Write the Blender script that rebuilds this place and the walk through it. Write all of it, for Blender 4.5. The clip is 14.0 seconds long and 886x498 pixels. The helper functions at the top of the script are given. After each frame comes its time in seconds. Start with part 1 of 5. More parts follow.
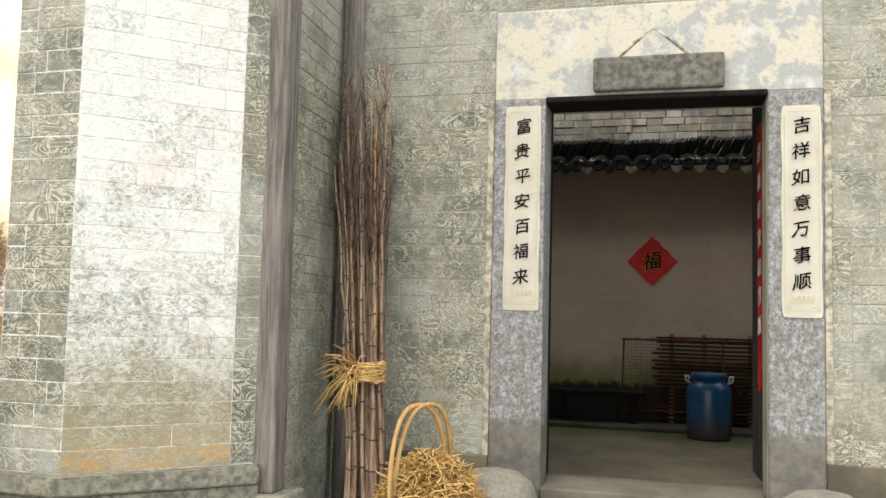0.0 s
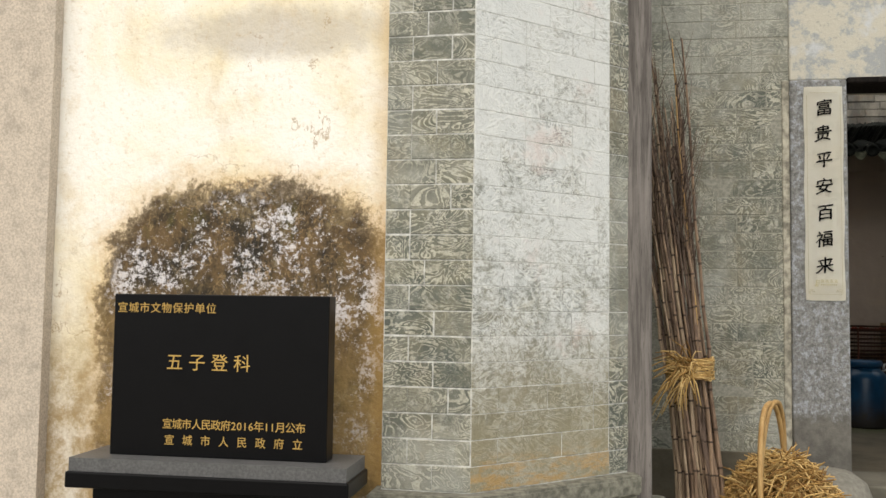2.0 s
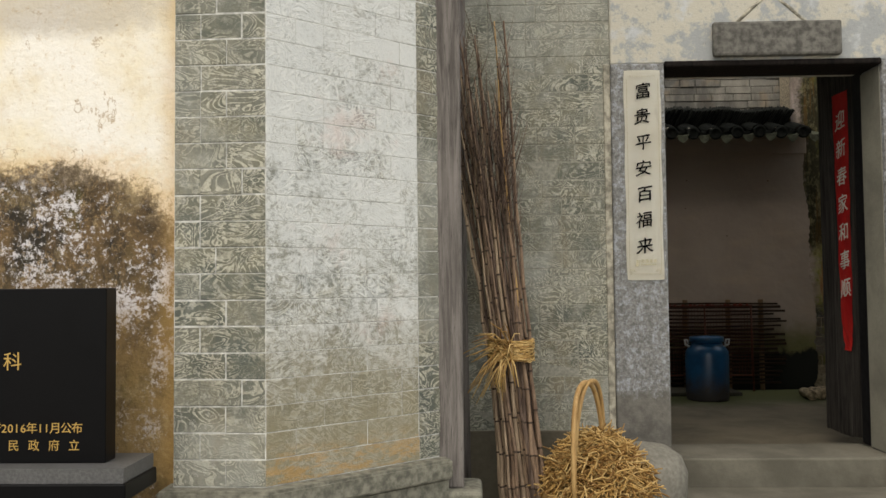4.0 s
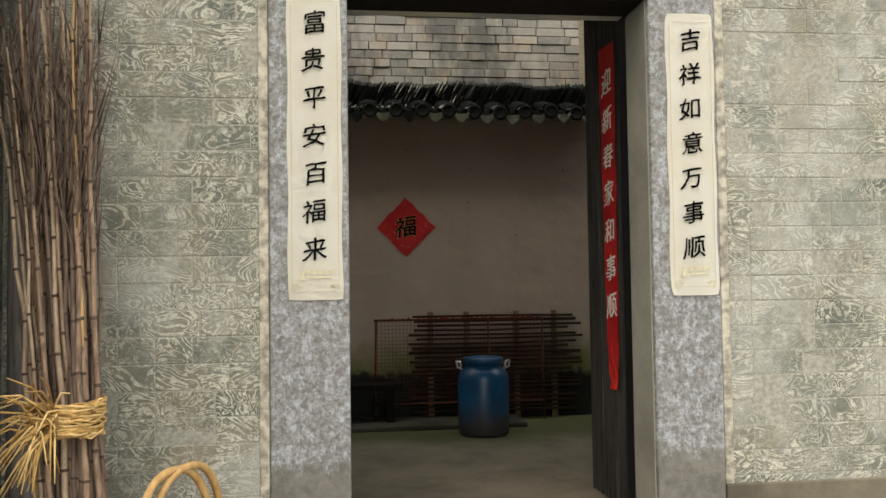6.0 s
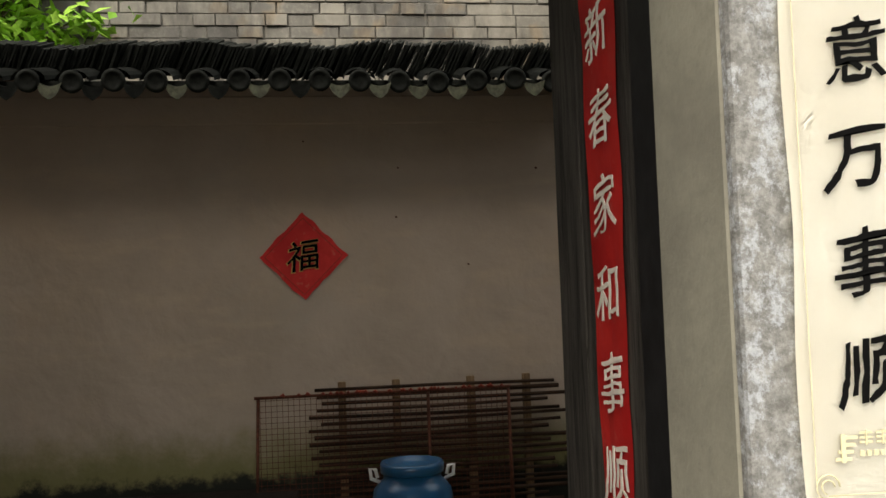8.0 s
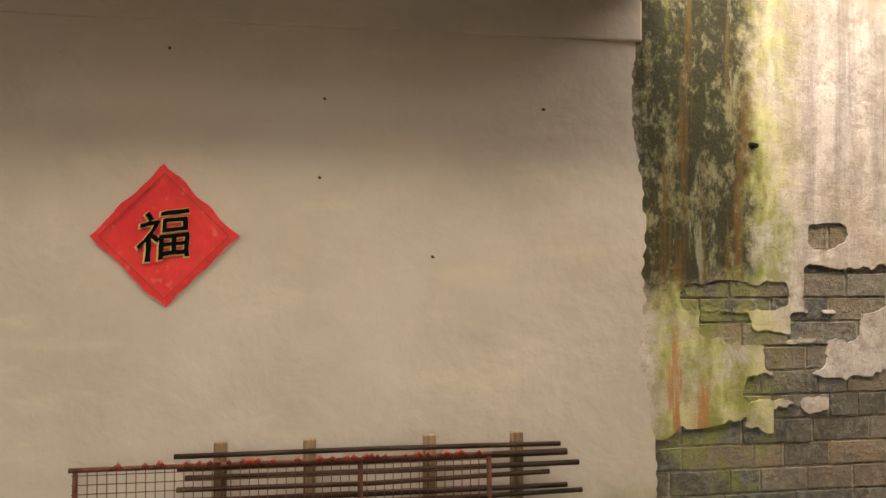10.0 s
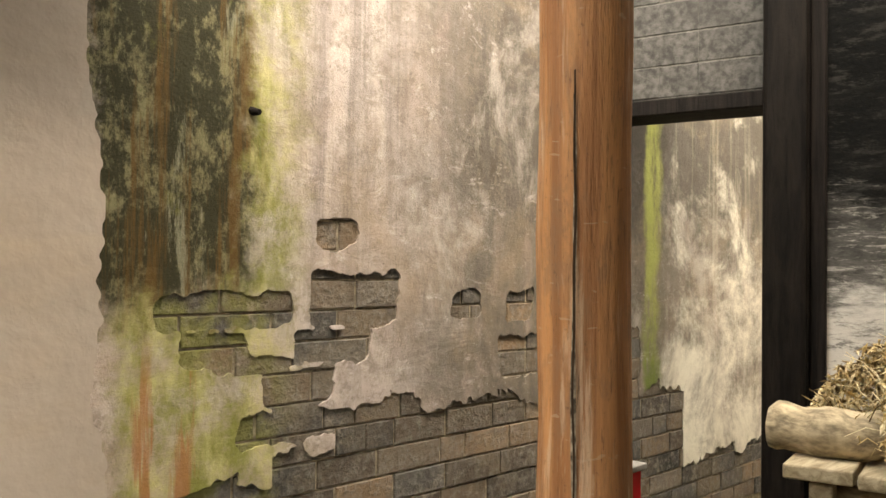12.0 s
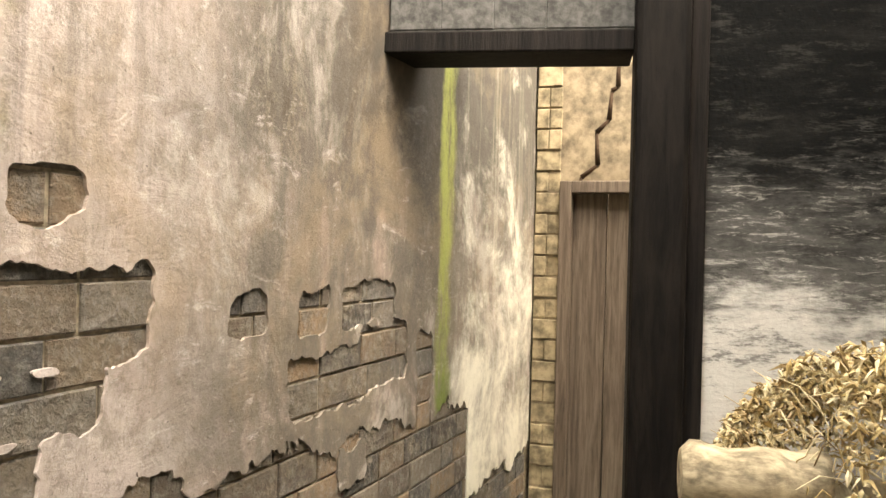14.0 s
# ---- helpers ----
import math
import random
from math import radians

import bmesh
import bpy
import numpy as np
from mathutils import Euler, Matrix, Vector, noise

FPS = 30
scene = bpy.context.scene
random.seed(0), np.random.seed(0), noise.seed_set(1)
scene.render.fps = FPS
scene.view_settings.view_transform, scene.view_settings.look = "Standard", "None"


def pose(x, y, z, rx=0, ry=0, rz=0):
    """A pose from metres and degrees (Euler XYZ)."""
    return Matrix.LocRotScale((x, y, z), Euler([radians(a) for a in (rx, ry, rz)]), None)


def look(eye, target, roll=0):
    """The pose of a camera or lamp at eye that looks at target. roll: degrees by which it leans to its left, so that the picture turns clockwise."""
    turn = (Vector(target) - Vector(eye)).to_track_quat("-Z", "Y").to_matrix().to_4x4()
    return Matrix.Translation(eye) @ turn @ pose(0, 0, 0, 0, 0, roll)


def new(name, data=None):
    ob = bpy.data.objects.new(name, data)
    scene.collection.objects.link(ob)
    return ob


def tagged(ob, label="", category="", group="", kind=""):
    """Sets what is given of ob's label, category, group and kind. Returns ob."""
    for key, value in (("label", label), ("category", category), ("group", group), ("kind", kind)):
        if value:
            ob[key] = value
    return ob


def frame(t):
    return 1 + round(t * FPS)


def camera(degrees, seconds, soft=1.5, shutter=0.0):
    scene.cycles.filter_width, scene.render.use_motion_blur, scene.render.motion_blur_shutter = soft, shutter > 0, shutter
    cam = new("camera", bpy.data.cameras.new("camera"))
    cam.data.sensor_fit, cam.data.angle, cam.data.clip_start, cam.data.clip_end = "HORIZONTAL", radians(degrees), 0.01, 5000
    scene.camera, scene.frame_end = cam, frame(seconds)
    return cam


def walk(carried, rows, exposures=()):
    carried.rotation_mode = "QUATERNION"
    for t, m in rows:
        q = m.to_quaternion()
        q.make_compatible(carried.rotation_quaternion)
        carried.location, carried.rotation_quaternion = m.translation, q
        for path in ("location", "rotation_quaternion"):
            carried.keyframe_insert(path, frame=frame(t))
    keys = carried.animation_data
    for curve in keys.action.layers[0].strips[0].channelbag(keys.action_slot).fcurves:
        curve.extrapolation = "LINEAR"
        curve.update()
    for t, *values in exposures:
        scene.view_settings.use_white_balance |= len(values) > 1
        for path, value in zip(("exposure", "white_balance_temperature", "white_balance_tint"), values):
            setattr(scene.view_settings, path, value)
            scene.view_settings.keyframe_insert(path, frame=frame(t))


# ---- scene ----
cam = camera(54.0, 14.0)
SKY, SUN = 0.2, 1.0
PATH = [
    (0, (-0.127, -0.464, 1.306), (-0.631, 1.466, 1.452), 1.4),
    (0.5, (-0.742, -0.4, 1.315), (-1.222, 1.537, 1.45), 1.8),
    (1, (-1.373, -0.474, 1.269), (-1.794, 1.477, 1.396), 1.4),
    (1.5, (-1.92, -0.497, 1.268), (-2.272, 1.468, 1.39), 1.1),
    (2, (-2.318, -0.528, 1.296), (-2.609, 1.448, 1.417), 0.8),
    (2.2, (-2.416, -0.54, 1.33), (-2.679, 1.44, 1.436), 0.8),
    (4.3, (-1.768, -0.343, 1.28), (-1.761, 1.655, 1.368), -0.8),
    (4.5, (-1.657, -0.226, 1.27), (-1.596, 1.771, 1.356), -0.9),
    (5, (-1.405, 0.188, 1.327), (-1.241, 2.18, 1.402), -0.8),
    (5.5, (-1.136, 0.631, 1.376), (-0.911, 2.617, 1.456), -0.8),
    (6, (-0.873, 1.128, 1.385), (-0.627, 3.111, 1.465), -0.8),
    (6.5, (-0.591, 1.68, 1.39), (-0.353, 3.664, 1.476), -0.7),
    (7, (-0.403, 2.288, 1.41), (-0.137, 4.267, 1.518), -0.4),
    (7.5, (-0.231, 2.863, 1.485), (0.046, 4.839, 1.625), -0.3),
    (8, (-0.137, 3.398, 1.638), (0.118, 5.379, 1.734), -2.0),
    (8.2, (-0.14, 3.592, 1.635), (0.117, 5.572, 1.748), -0.5),
    (10.3, (0.19, 5.4, 1.78), (0.595, 7.358, 1.791), 0.0),
    (10.5, (0.236, 5.507, 1.786), (0.789, 7.429, 1.785), 0.2),
    (11, (0.344, 5.801, 1.766), (1.265, 7.576, 1.801), 0.5),
    (11.5, (0.42, 5.998, 1.777), (1.614, 7.602, 1.82), 0.6),
    (12, (0.487, 6.125, 1.782), (1.906, 7.534, 1.813), 0.6),
    (12.5, (0.514, 6.395, 1.812), (2.135, 7.567, 1.795), 0.7),
    (13, (0.63, 6.659, 1.805), (2.374, 7.637, 1.788), 0.9),
    (13.5, (0.862, 6.949, 1.815), (2.678, 7.786, 1.805), 1.4),
    (14, (1.1, 7.19, 1.796), (2.97, 7.899, 1.793), 1.4),
]
walk(cam, [(t, look(eye, target, roll)) for t, eye, target, roll in PATH], exposures=[
    (0.0, 0.7, 6950, 10), (1.0, 0.42, 6950, 10), (2.2, 0.05, 6950, 10), (4.3, -0.1, 7050, 10), (5.0, 0.1, 7050, 10), (6.5, 0.7, 7050, 10),
    (8.2, 0.98, 7350, 10), (10.3, 2.95, 7900, 10), (11.0, 2.76, 7850, 10), (12.0, 2.8, 7850, 10), (13.0, 3.15, 7700, 10), (14.0, 3.25, 7600, 10)])


# ---- light ----
world = bpy.data.worlds.new("sky")
scene.world = world
world.use_nodes = True
wn = world.node_tree
sky = wn.nodes.new("ShaderNodeTexSky")
sky.sky_type = "NISHITA"
sky.sun_disc = False
sky.sun_elevation = radians(58)
sky.sun_rotation = radians(200)
sky.air_density = 1.0
sky.dust_density = 6.0
haze = wn.nodes.new("ShaderNodeMixRGB")
haze.inputs[0].default_value = 0.75
haze.inputs[2].default_value = (7.5, 7.8, 8.0, 1)
wn.links.new(sky.outputs[0], haze.inputs[1])
wn.links.new(haze.outputs[0], wn.nodes["Background"].inputs[0])
wn.nodes["Background"].inputs[1].default_value = SKY
sun_data = bpy.data.lights.new("sun", "SUN")
sun_data.energy = SUN
sun_data.angle = radians(50)
sun_data.color = (1.0, 0.96, 0.9)
sun = new("sun", sun_data)
sun.matrix_world = look((-3.2, -5.5, 10), (0, 0, 0))


# ---- mesh helpers ----
BASES = {}


def thing(name, at, label, category, group="", kind=""):
    e = new(name)
    e.location = at
    e.empty_display_size = 0.1
    BASES[e.name] = Vector(at)
    return tagged(e, label, category, group, kind)


def mesh_of(bm, name, mat, smooth=False):
    me = bpy.data.meshes.new(name)
    bm.normal_update()
    bm.to_mesh(me)
    bm.free()
    me.materials.append(mat)
    if smooth:
        for p in me.polygons:
            p.use_smooth = True
    return me


def part(name, bm, mat, parent=None, label="", smooth=False):
    ob = new(name, mesh_of(bm, name, mat, smooth))
    if parent is not None:
        ob.parent = parent
        if parent.name in BASES:
            ob.matrix_parent_inverse = Matrix.Translation(-BASES[parent.name])
    if label:
        ob["label"] = label
    return ob


def setting(name, bm, mat, label, category, smooth=False):
    return tagged(part(name, bm, mat, None, "", smooth), label, category, "", "structure")


def box(bm, x0, x1, y0, y1, z0, z1, m=None, bevel=0.0):
    g = bmesh.ops.create_cube(bm, size=1)["verts"]
    t = Matrix.Translation(((x0 + x1) / 2, (y0 + y1) / 2, (z0 + z1) / 2)) @ Matrix.Diagonal((abs(x1 - x0), abs(y1 - y0), abs(z1 - z0), 1))
    bmesh.ops.transform(bm, matrix=t, verts=g)
    if bevel:
        es = list({e for v in g for e in v.link_edges})
        r = bmesh.ops.bevel(bm, geom=es, offset=bevel, segments=2, affect="EDGES", profile=0.5)
        g = list({v for f in r["faces"] for v in f.verts} | {v for v in g if v.is_valid})
    if m is not None:
        bmesh.ops.transform(bm, matrix=m, verts=g)
    return g


def boxed(*a, **k):
    bm = bmesh.new()
    box(bm, *a, **k)
    return bm


def prism(pts, z0, z1):
    """An upright prism over a plan of a few corners."""
    bm = bmesh.new()
    lo = [bm.verts.new((x, y, z0)) for x, y in pts]
    hi = [bm.verts.new((x, y, z1)) for x, y in pts]
    n = len(pts)
    bm.faces.new(lo[::-1]), bm.faces.new(hi)
    for i in range(n):
        bm.faces.new((lo[i], lo[(i + 1) % n], hi[(i + 1) % n], hi[i]))
    bmesh.ops.recalc_face_normals(bm, faces=bm.faces)
    return bm


def tube(bm, pts, radii, seg=8, caps=True):
    """A round rod along pts with a radius at each."""
    rings = []
    pts = [Vector(p) for p in pts]
    for i, p in enumerate(pts):
        d = (pts[min(i + 1, len(pts) - 1)] - pts[max(i - 1, 0)]).normalized()
        a = d.orthogonal().normalized() if i == 0 else (a - d * a.dot(d)).normalized()
        b = d.cross(a)
        r = radii[i] if isinstance(radii, (list, tuple)) else radii
        rings.append([bm.verts.new(p + (a * math.cos(q) + b * math.sin(q)) * r) for q in [2 * math.pi * k / seg for k in range(seg)]])
    for r0, r1 in zip(rings, rings[1:]):
        for k in range(seg):
            f = bm.faces.new((r0[k], r0[(k + 1) % seg], r1[(k + 1) % seg], r1[k]))
            f.smooth = True
    if caps:
        bm.faces.new(rings[0][::-1]), bm.faces.new(rings[-1])


def lathe(bm, prof, at=(0, 0, 0), seg=32):
    """A turned body: prof holds (radius, height) from the bottom up."""
    rings = [[bm.verts.new((at[0] + r * math.cos(2 * math.pi * k / seg), at[1] + r * math.sin(2 * math.pi * k / seg), at[2] + z)) for k in range(seg)] for r, z in prof]
    for r0, r1 in zip(rings, rings[1:]):
        for k in range(seg):
            f = bm.faces.new((r0[k], r0[(k + 1) % seg], r1[(k + 1) % seg], r1[k]))
            f.smooth = True
    bm.faces.new(rings[0][::-1]), bm.faces.new(rings[-1])


def writing(text, at, size, mat, parent, name="character", turn=(90, 0, 0), thick=0.0008, brush=0.0, bold=0.0):
    """Characters in the built-in font as a thin mesh, centred at a place; brush slants and swells them like handwriting."""
    c = bpy.data.curves.new(name, "FONT")
    c.body, c.size, c.align_x, c.align_y, c.extrude, c.resolution_u = text, size, "CENTER", "CENTER", thick, 3
    c.offset = bold * size
    tmp = new("tmp", c)
    dg = bpy.context.evaluated_depsgraph_get()
    me = bpy.data.meshes.new_from_object(tmp.evaluated_get(dg))
    bpy.data.objects.remove(tmp)
    if brush:
        bm = bmesh.new()
        bm.from_mesh(me)
        bmesh.ops.subdivide_edges(bm, edges=[e for e in bm.edges if e.calc_length() > size * 0.12], cuts=3)
        seed = ord(text[0]) % 97
        for v in bm.verts:
            x, y = v.co.x / size, v.co.y / size
            n1 = noise.noise(Vector((x * 2.6, y * 2.6, seed))) * brush
            n2 = noise.noise(Vector((x * 2.6, y * 2.6, seed + 40))) * brush
            n3 = noise.noise(Vector((x * 9, y * 9, seed + 80))) * brush * 0.3
            v.co.x = size * (x * (1 - 0.12 * y) + 0.05 * y + n1 * 0.8 + n3)
            v.co.y = size * (y * 0.98 + 0.16 * x - 0.12 * x * x + n2 * 0.8 - n3)
        bm.to_mesh(me)
        bm.free()
    me.transform(pose(*at, *turn))
    me.materials.clear()
    me.materials.append(mat)
    ob = new(name, me)
    ob.parent = parent
    if parent.name in BASES:
        ob.matrix_parent_inverse = Matrix.Translation(-BASES[parent.name])
    return ob


# ---- materials ----
class Mat:
    """A small builder for node materials on world positions."""

    def __init__(self, name, rough=0.8, metal=0.0, spec=0.3):
        self.m = bpy.data.materials.new(name)
        self.m.use_nodes = True
        self.t = self.m.node_tree
        self.b = self.t.nodes["Principled BSDF"]
        self.b.inputs["Roughness"].default_value = rough
        self.b.inputs["Metallic"].default_value = metal
        self.b.inputs["Specular IOR Level"].default_value = spec
        self.geo = self.n("ShaderNodeNewGeometry")
        self.p = self.geo.outputs["Position"]

    def n(self, kind):
        return self.t.nodes.new(kind)

    def put(self, sock, v):
        if isinstance(v, bpy.types.NodeSocket):
            self.t.links.new(v, sock)
        elif isinstance(v, (tuple, list)) and sock.type == "RGBA":
            sock.default_value = (*v[:3], 1)
        else:
            sock.default_value = v

    def noise(self, scale, detail=6.0, rough=0.6, dist=0.0, stretch=None, vec=None):
        x = self.n("ShaderNodeTexNoise")
        x.inputs["Scale"].default_value, x.inputs["Detail"].default_value = scale, detail
        x.inputs["Roughness"].default_value, x.inputs["Distortion"].default_value = rough, dist
        v = vec or self.p
        if stretch:
            mp = self.n("ShaderNodeMapping")
            mp.inputs["Scale"].default_value = stretch
            self.put(mp.inputs["Vector"], v)
            v = mp.outputs[0]
        self.put(x.inputs["Vector"], v)
        return x.outputs["Fac"]

    def ramp(self, fac, *stops):
        x = self.n("ShaderNodeValToRGB")
        while len(x.color_ramp.elements) < len(stops):
            x.color_ramp.elements.new(0.5)
        for e, (q, c) in zip(x.color_ramp.elements, stops):
            e.position, e.color = q, ((c, c, c, 1) if isinstance(c, (int, float)) else (*c, 1))
        self.put(x.inputs[0], fac)
        return x.outputs[0]

    def mix(self, fac, a, b, how="MIX"):
        x = self.n("ShaderNodeMixRGB")
        x.blend_type = how
        self.put(x.inputs[0], fac), self.put(x.inputs[1], a), self.put(x.inputs[2], b)
        return x.outputs[0]

    def math(self, op, a, b=0.0, c=None):
        x = self.n("ShaderNodeMath")
        x.operation = op
        self.put(x.inputs[0], a), self.put(x.inputs[1], b)
        if c is not None:
            self.put(x.inputs[2], c)
        return x.outputs[0]

    def span(self, v, a, b, lo=0.0, hi=1.0):
        x = self.n("ShaderNodeMapRange")
        x.interpolation_type = "SMOOTHSTEP"
        for i, w in enumerate((v, a, b, lo, hi)):
            self.put(x.inputs[i], w)
        return x.outputs[0]

    def xyz(self):
        s = self.n("ShaderNodeSeparateXYZ")
        self.put(s.inputs[0], self.p)
        return s.outputs

    def rnd(self):
        return self.n("ShaderNodeObjectInfo").outputs["Random"]

    def done(self, col, height=None, strength=0.4, dist=0.01, rough=None):
        self.put(self.b.inputs["Base Color"], col)
        if rough is not None:
            self.put(self.b.inputs["Roughness"], rough)
        if height is not None:
            bp = self.n("ShaderNodeBump")
            bp.inputs["Strength"].default_value, bp.inputs["Distance"].default_value = strength, dist
            self.put(bp.inputs["Height"], height)
            self.put(self.b.inputs["Normal"], bp.outputs[0])
        return self.m


def plain(name, col, rough=0.7, metal=0.0, var=0.25, scale=30.0, bump=0.2, spec=0.3, stretch=None):
    """A surface of one colour with fine grain and soft stains."""
    k = Mat(name, rough, metal, spec)
    g = k.noise(scale, stretch=stretch)
    s = k.noise(scale / 9, 4, stretch=stretch)
    c = k.mix(k.span(g, 0.3, 0.7), tuple(v * (1 - var) for v in col), tuple(min(1, v * (1 + var)) for v in col))
    c = k.mix(k.span(s, 0.45, 0.75, 0, 0.5), c, tuple(v * 0.55 for v in col))
    return k.done(c, g, bump, 0.004)


def marbled_brick(name, wash=0.0):
    """Grey-green bricks with thin pale swirling veins; wash: how much old limewash is left on them."""
    k = Mat(name, 0.75, 0, 0.35)
    r = k.rnd()
    off = k.n("ShaderNodeCombineXYZ")
    for i, f in enumerate((17.0, 31.0, 53.0)):
        k.put(off.inputs[i], k.math("MULTIPLY", r, f))
    add = k.n("ShaderNodeVectorMath")
    k.put(add.inputs[0], k.p), k.put(add.inputs[1], off.outputs[0])
    v = add.outputs[0]
    flow = k.noise(5.5, 3.5, 0.5, 1.2, stretch=(1, 1, 1.6), vec=v)
    band = k.math("PINGPONG", k.math("MULTIPLY", flow, 13.5), 0.5)
    vein = k.span(k.math("ADD", band, k.math("MULTIPLY", k.math("SUBTRACT", k.noise(40, 4, 0.7), 0.5), 0.35)), 0.24, 0.37)
    fine = k.noise(90, 5)
    base = k.mix(r, (0.07, 0.085, 0.072), (0.19, 0.19, 0.155))
    base = k.mix(k.span(k.noise(6, 5), 0.35, 0.7), base, (0.22, 0.21, 0.15))
    vein = k.math("MULTIPLY", vein, k.span(k.noise(5, 5, 0.6, vec=v), 0.34, 0.56, 0.15, 0.82))
    c = k.mix(vein, base, (0.54, 0.52, 0.42))
    c = k.mix(k.span(fine, 0.45, 0.62, 0, 0.45), c, (0.11, 0.11, 0.09))
    c = k.mix(k.span(k.noise(30, 8, 0.8), 0.53, 0.62, 0, 0.6), c, (0.48, 0.47, 0.41))
    c = k.mix(k.span(k.noise(1.5, 6, 0.65, 0.3), 0.42, 0.62, 0, 0.65), c, (0.36, 0.365, 0.325))
    c = k.mix(k.span(k.noise(3.3, 9, 0.75), 0.5, 0.62, 0, 0.5), c, (0.11, 0.12, 0.1))
    c = k.mix(k.span(k.noise(2.2, 7, 0.7, stretch=(1, 1, 0.5)), 0.52, 0.66, 0, 0.5), c, (0.21, 0.18, 0.12))
    if wash:
        q = k.noise(34, 10, 0.82, 0.25, stretch=(1, 1, 1.3))
        mid = k.noise(4.5, 9, 0.75, 0.3)
        z = k.xyz()[2]
        m = k.math("ADD", k.span(q, 0.4, 0.6, 0.0, 0.8), k.span(mid, 0.4, 0.6, -0.15, 0.2))
        m = k.math("ADD", m, k.math("MULTIPLY", k.math("SUBTRACT", r, 0.5), 0.45))
        m = k.math("SUBTRACT", m, k.math("MULTIPLY", vein, -0.35))
        m = k.math("ADD", m, k.span(k.math("ADD", z, k.math("MULTIPLY", mid, 0.9)), 1.0, 2.7, -0.2, 0.6))
        m = k.math("MULTIPLY", k.span(m, -0.1, 1.2, 0.08, 0.86), wash)
        c = k.mix(m, c, (0.76, 0.78, 0.77))
        red = k.math("MULTIPLY", k.span(k.noise(2.3, 7, 0.7), 0.56, 0.7), 0.28)
        c = k.mix(red, c, (0.64, 0.42, 0.36))
        c = k.mix(k.math("MULTIPLY", k.span(q, 0.56, 0.66), 0.25), c, (0.2, 0.2, 0.17))
        c = k.mix(k.span(k.math("ADD", z, k.math("MULTIPLY", mid, 0.7)), 0.95, 1.75, 0.75, 0), c, (0.27, 0.235, 0.14))
        c = k.mix(k.math("MULTIPLY", k.span(z, 0.6, 0.74, 1, 0), k.span(k.noise(9, 8, 0.75, stretch=(1, 1, 3)), 0.45, 0.58, 0, 0.5)), c, (0.5, 0.27, 0.06))
    h = k.math("ADD", k.math("MULTIPLY", fine, 0.6), k.math("MULTIPLY", vein, 0.5))
    return k.done(c, h, 0.6, 0.006)


def mortar():
    k = Mat("mortar", 0.95)
    f = k.noise(60, 6)
    return k.done(k.mix(k.span(f, 0.3, 0.7), (0.21, 0.21, 0.175), (0.34, 0.33, 0.275)), f, 0.5, 0.004)


def jamb_stone():
    """Grey pitted granite with worn blue-white limewash above a cement foot."""
    k = Mat("jamb_stone", 0.85)
    x, y, z = k.xyz()
    pit = k.noise(55, 6, 0.7)
    q = k.noise(24, 9, 0.8, stretch=(1, 1, 0.7))
    c = k.mix(k.span(pit, 0.35, 0.65), (0.12, 0.118, 0.112), (0.26, 0.26, 0.25))
    c = k.mix(k.span(k.math("ADD", k.math("MULTIPLY", q, 0.6), k.math("MULTIPLY", k.noise(34, 8, 0.8), 0.4)), 0.48, 0.58, 0, 0.7), c, (0.42, 0.45, 0.49))
    c = k.mix(k.span(k.noise(85, 5, 0.7), 0.5, 0.62, 0, 0.7), c, (0.16, 0.16, 0.155))
    top = k.span(k.math("ADD", z, k.math("MULTIPLY", q, 0.25)), 0.79, 0.88)
    c = k.mix(top, k.mix(k.span(k.noise(14, 5), 0.3, 0.7), (0.105, 0.1, 0.088), (0.18, 0.17, 0.15)), c)
    return k.done(c, pit, 0.6, 0.008)


def lintel_plaster():
    k = Mat("lintel_plaster", 0.9)
    q = k.noise(4.2, 10, 0.75, 0.1)
    c = k.mix(k.span(q, 0.45, 0.52), (0.33, 0.345, 0.345), (0.5, 0.475, 0.4))
    c = k.mix(k.span(k.noise(6, 6), 0.55, 0.7), c, (0.5, 0.52, 0.53))
    c = k.mix(k.span(k.noise(40, 6, 0.7), 0.56, 0.7, 0, 0.6), c, (0.25, 0.25, 0.24))
    return k.done(c, k.noise(45, 7, 0.7), 0.5, 0.008)


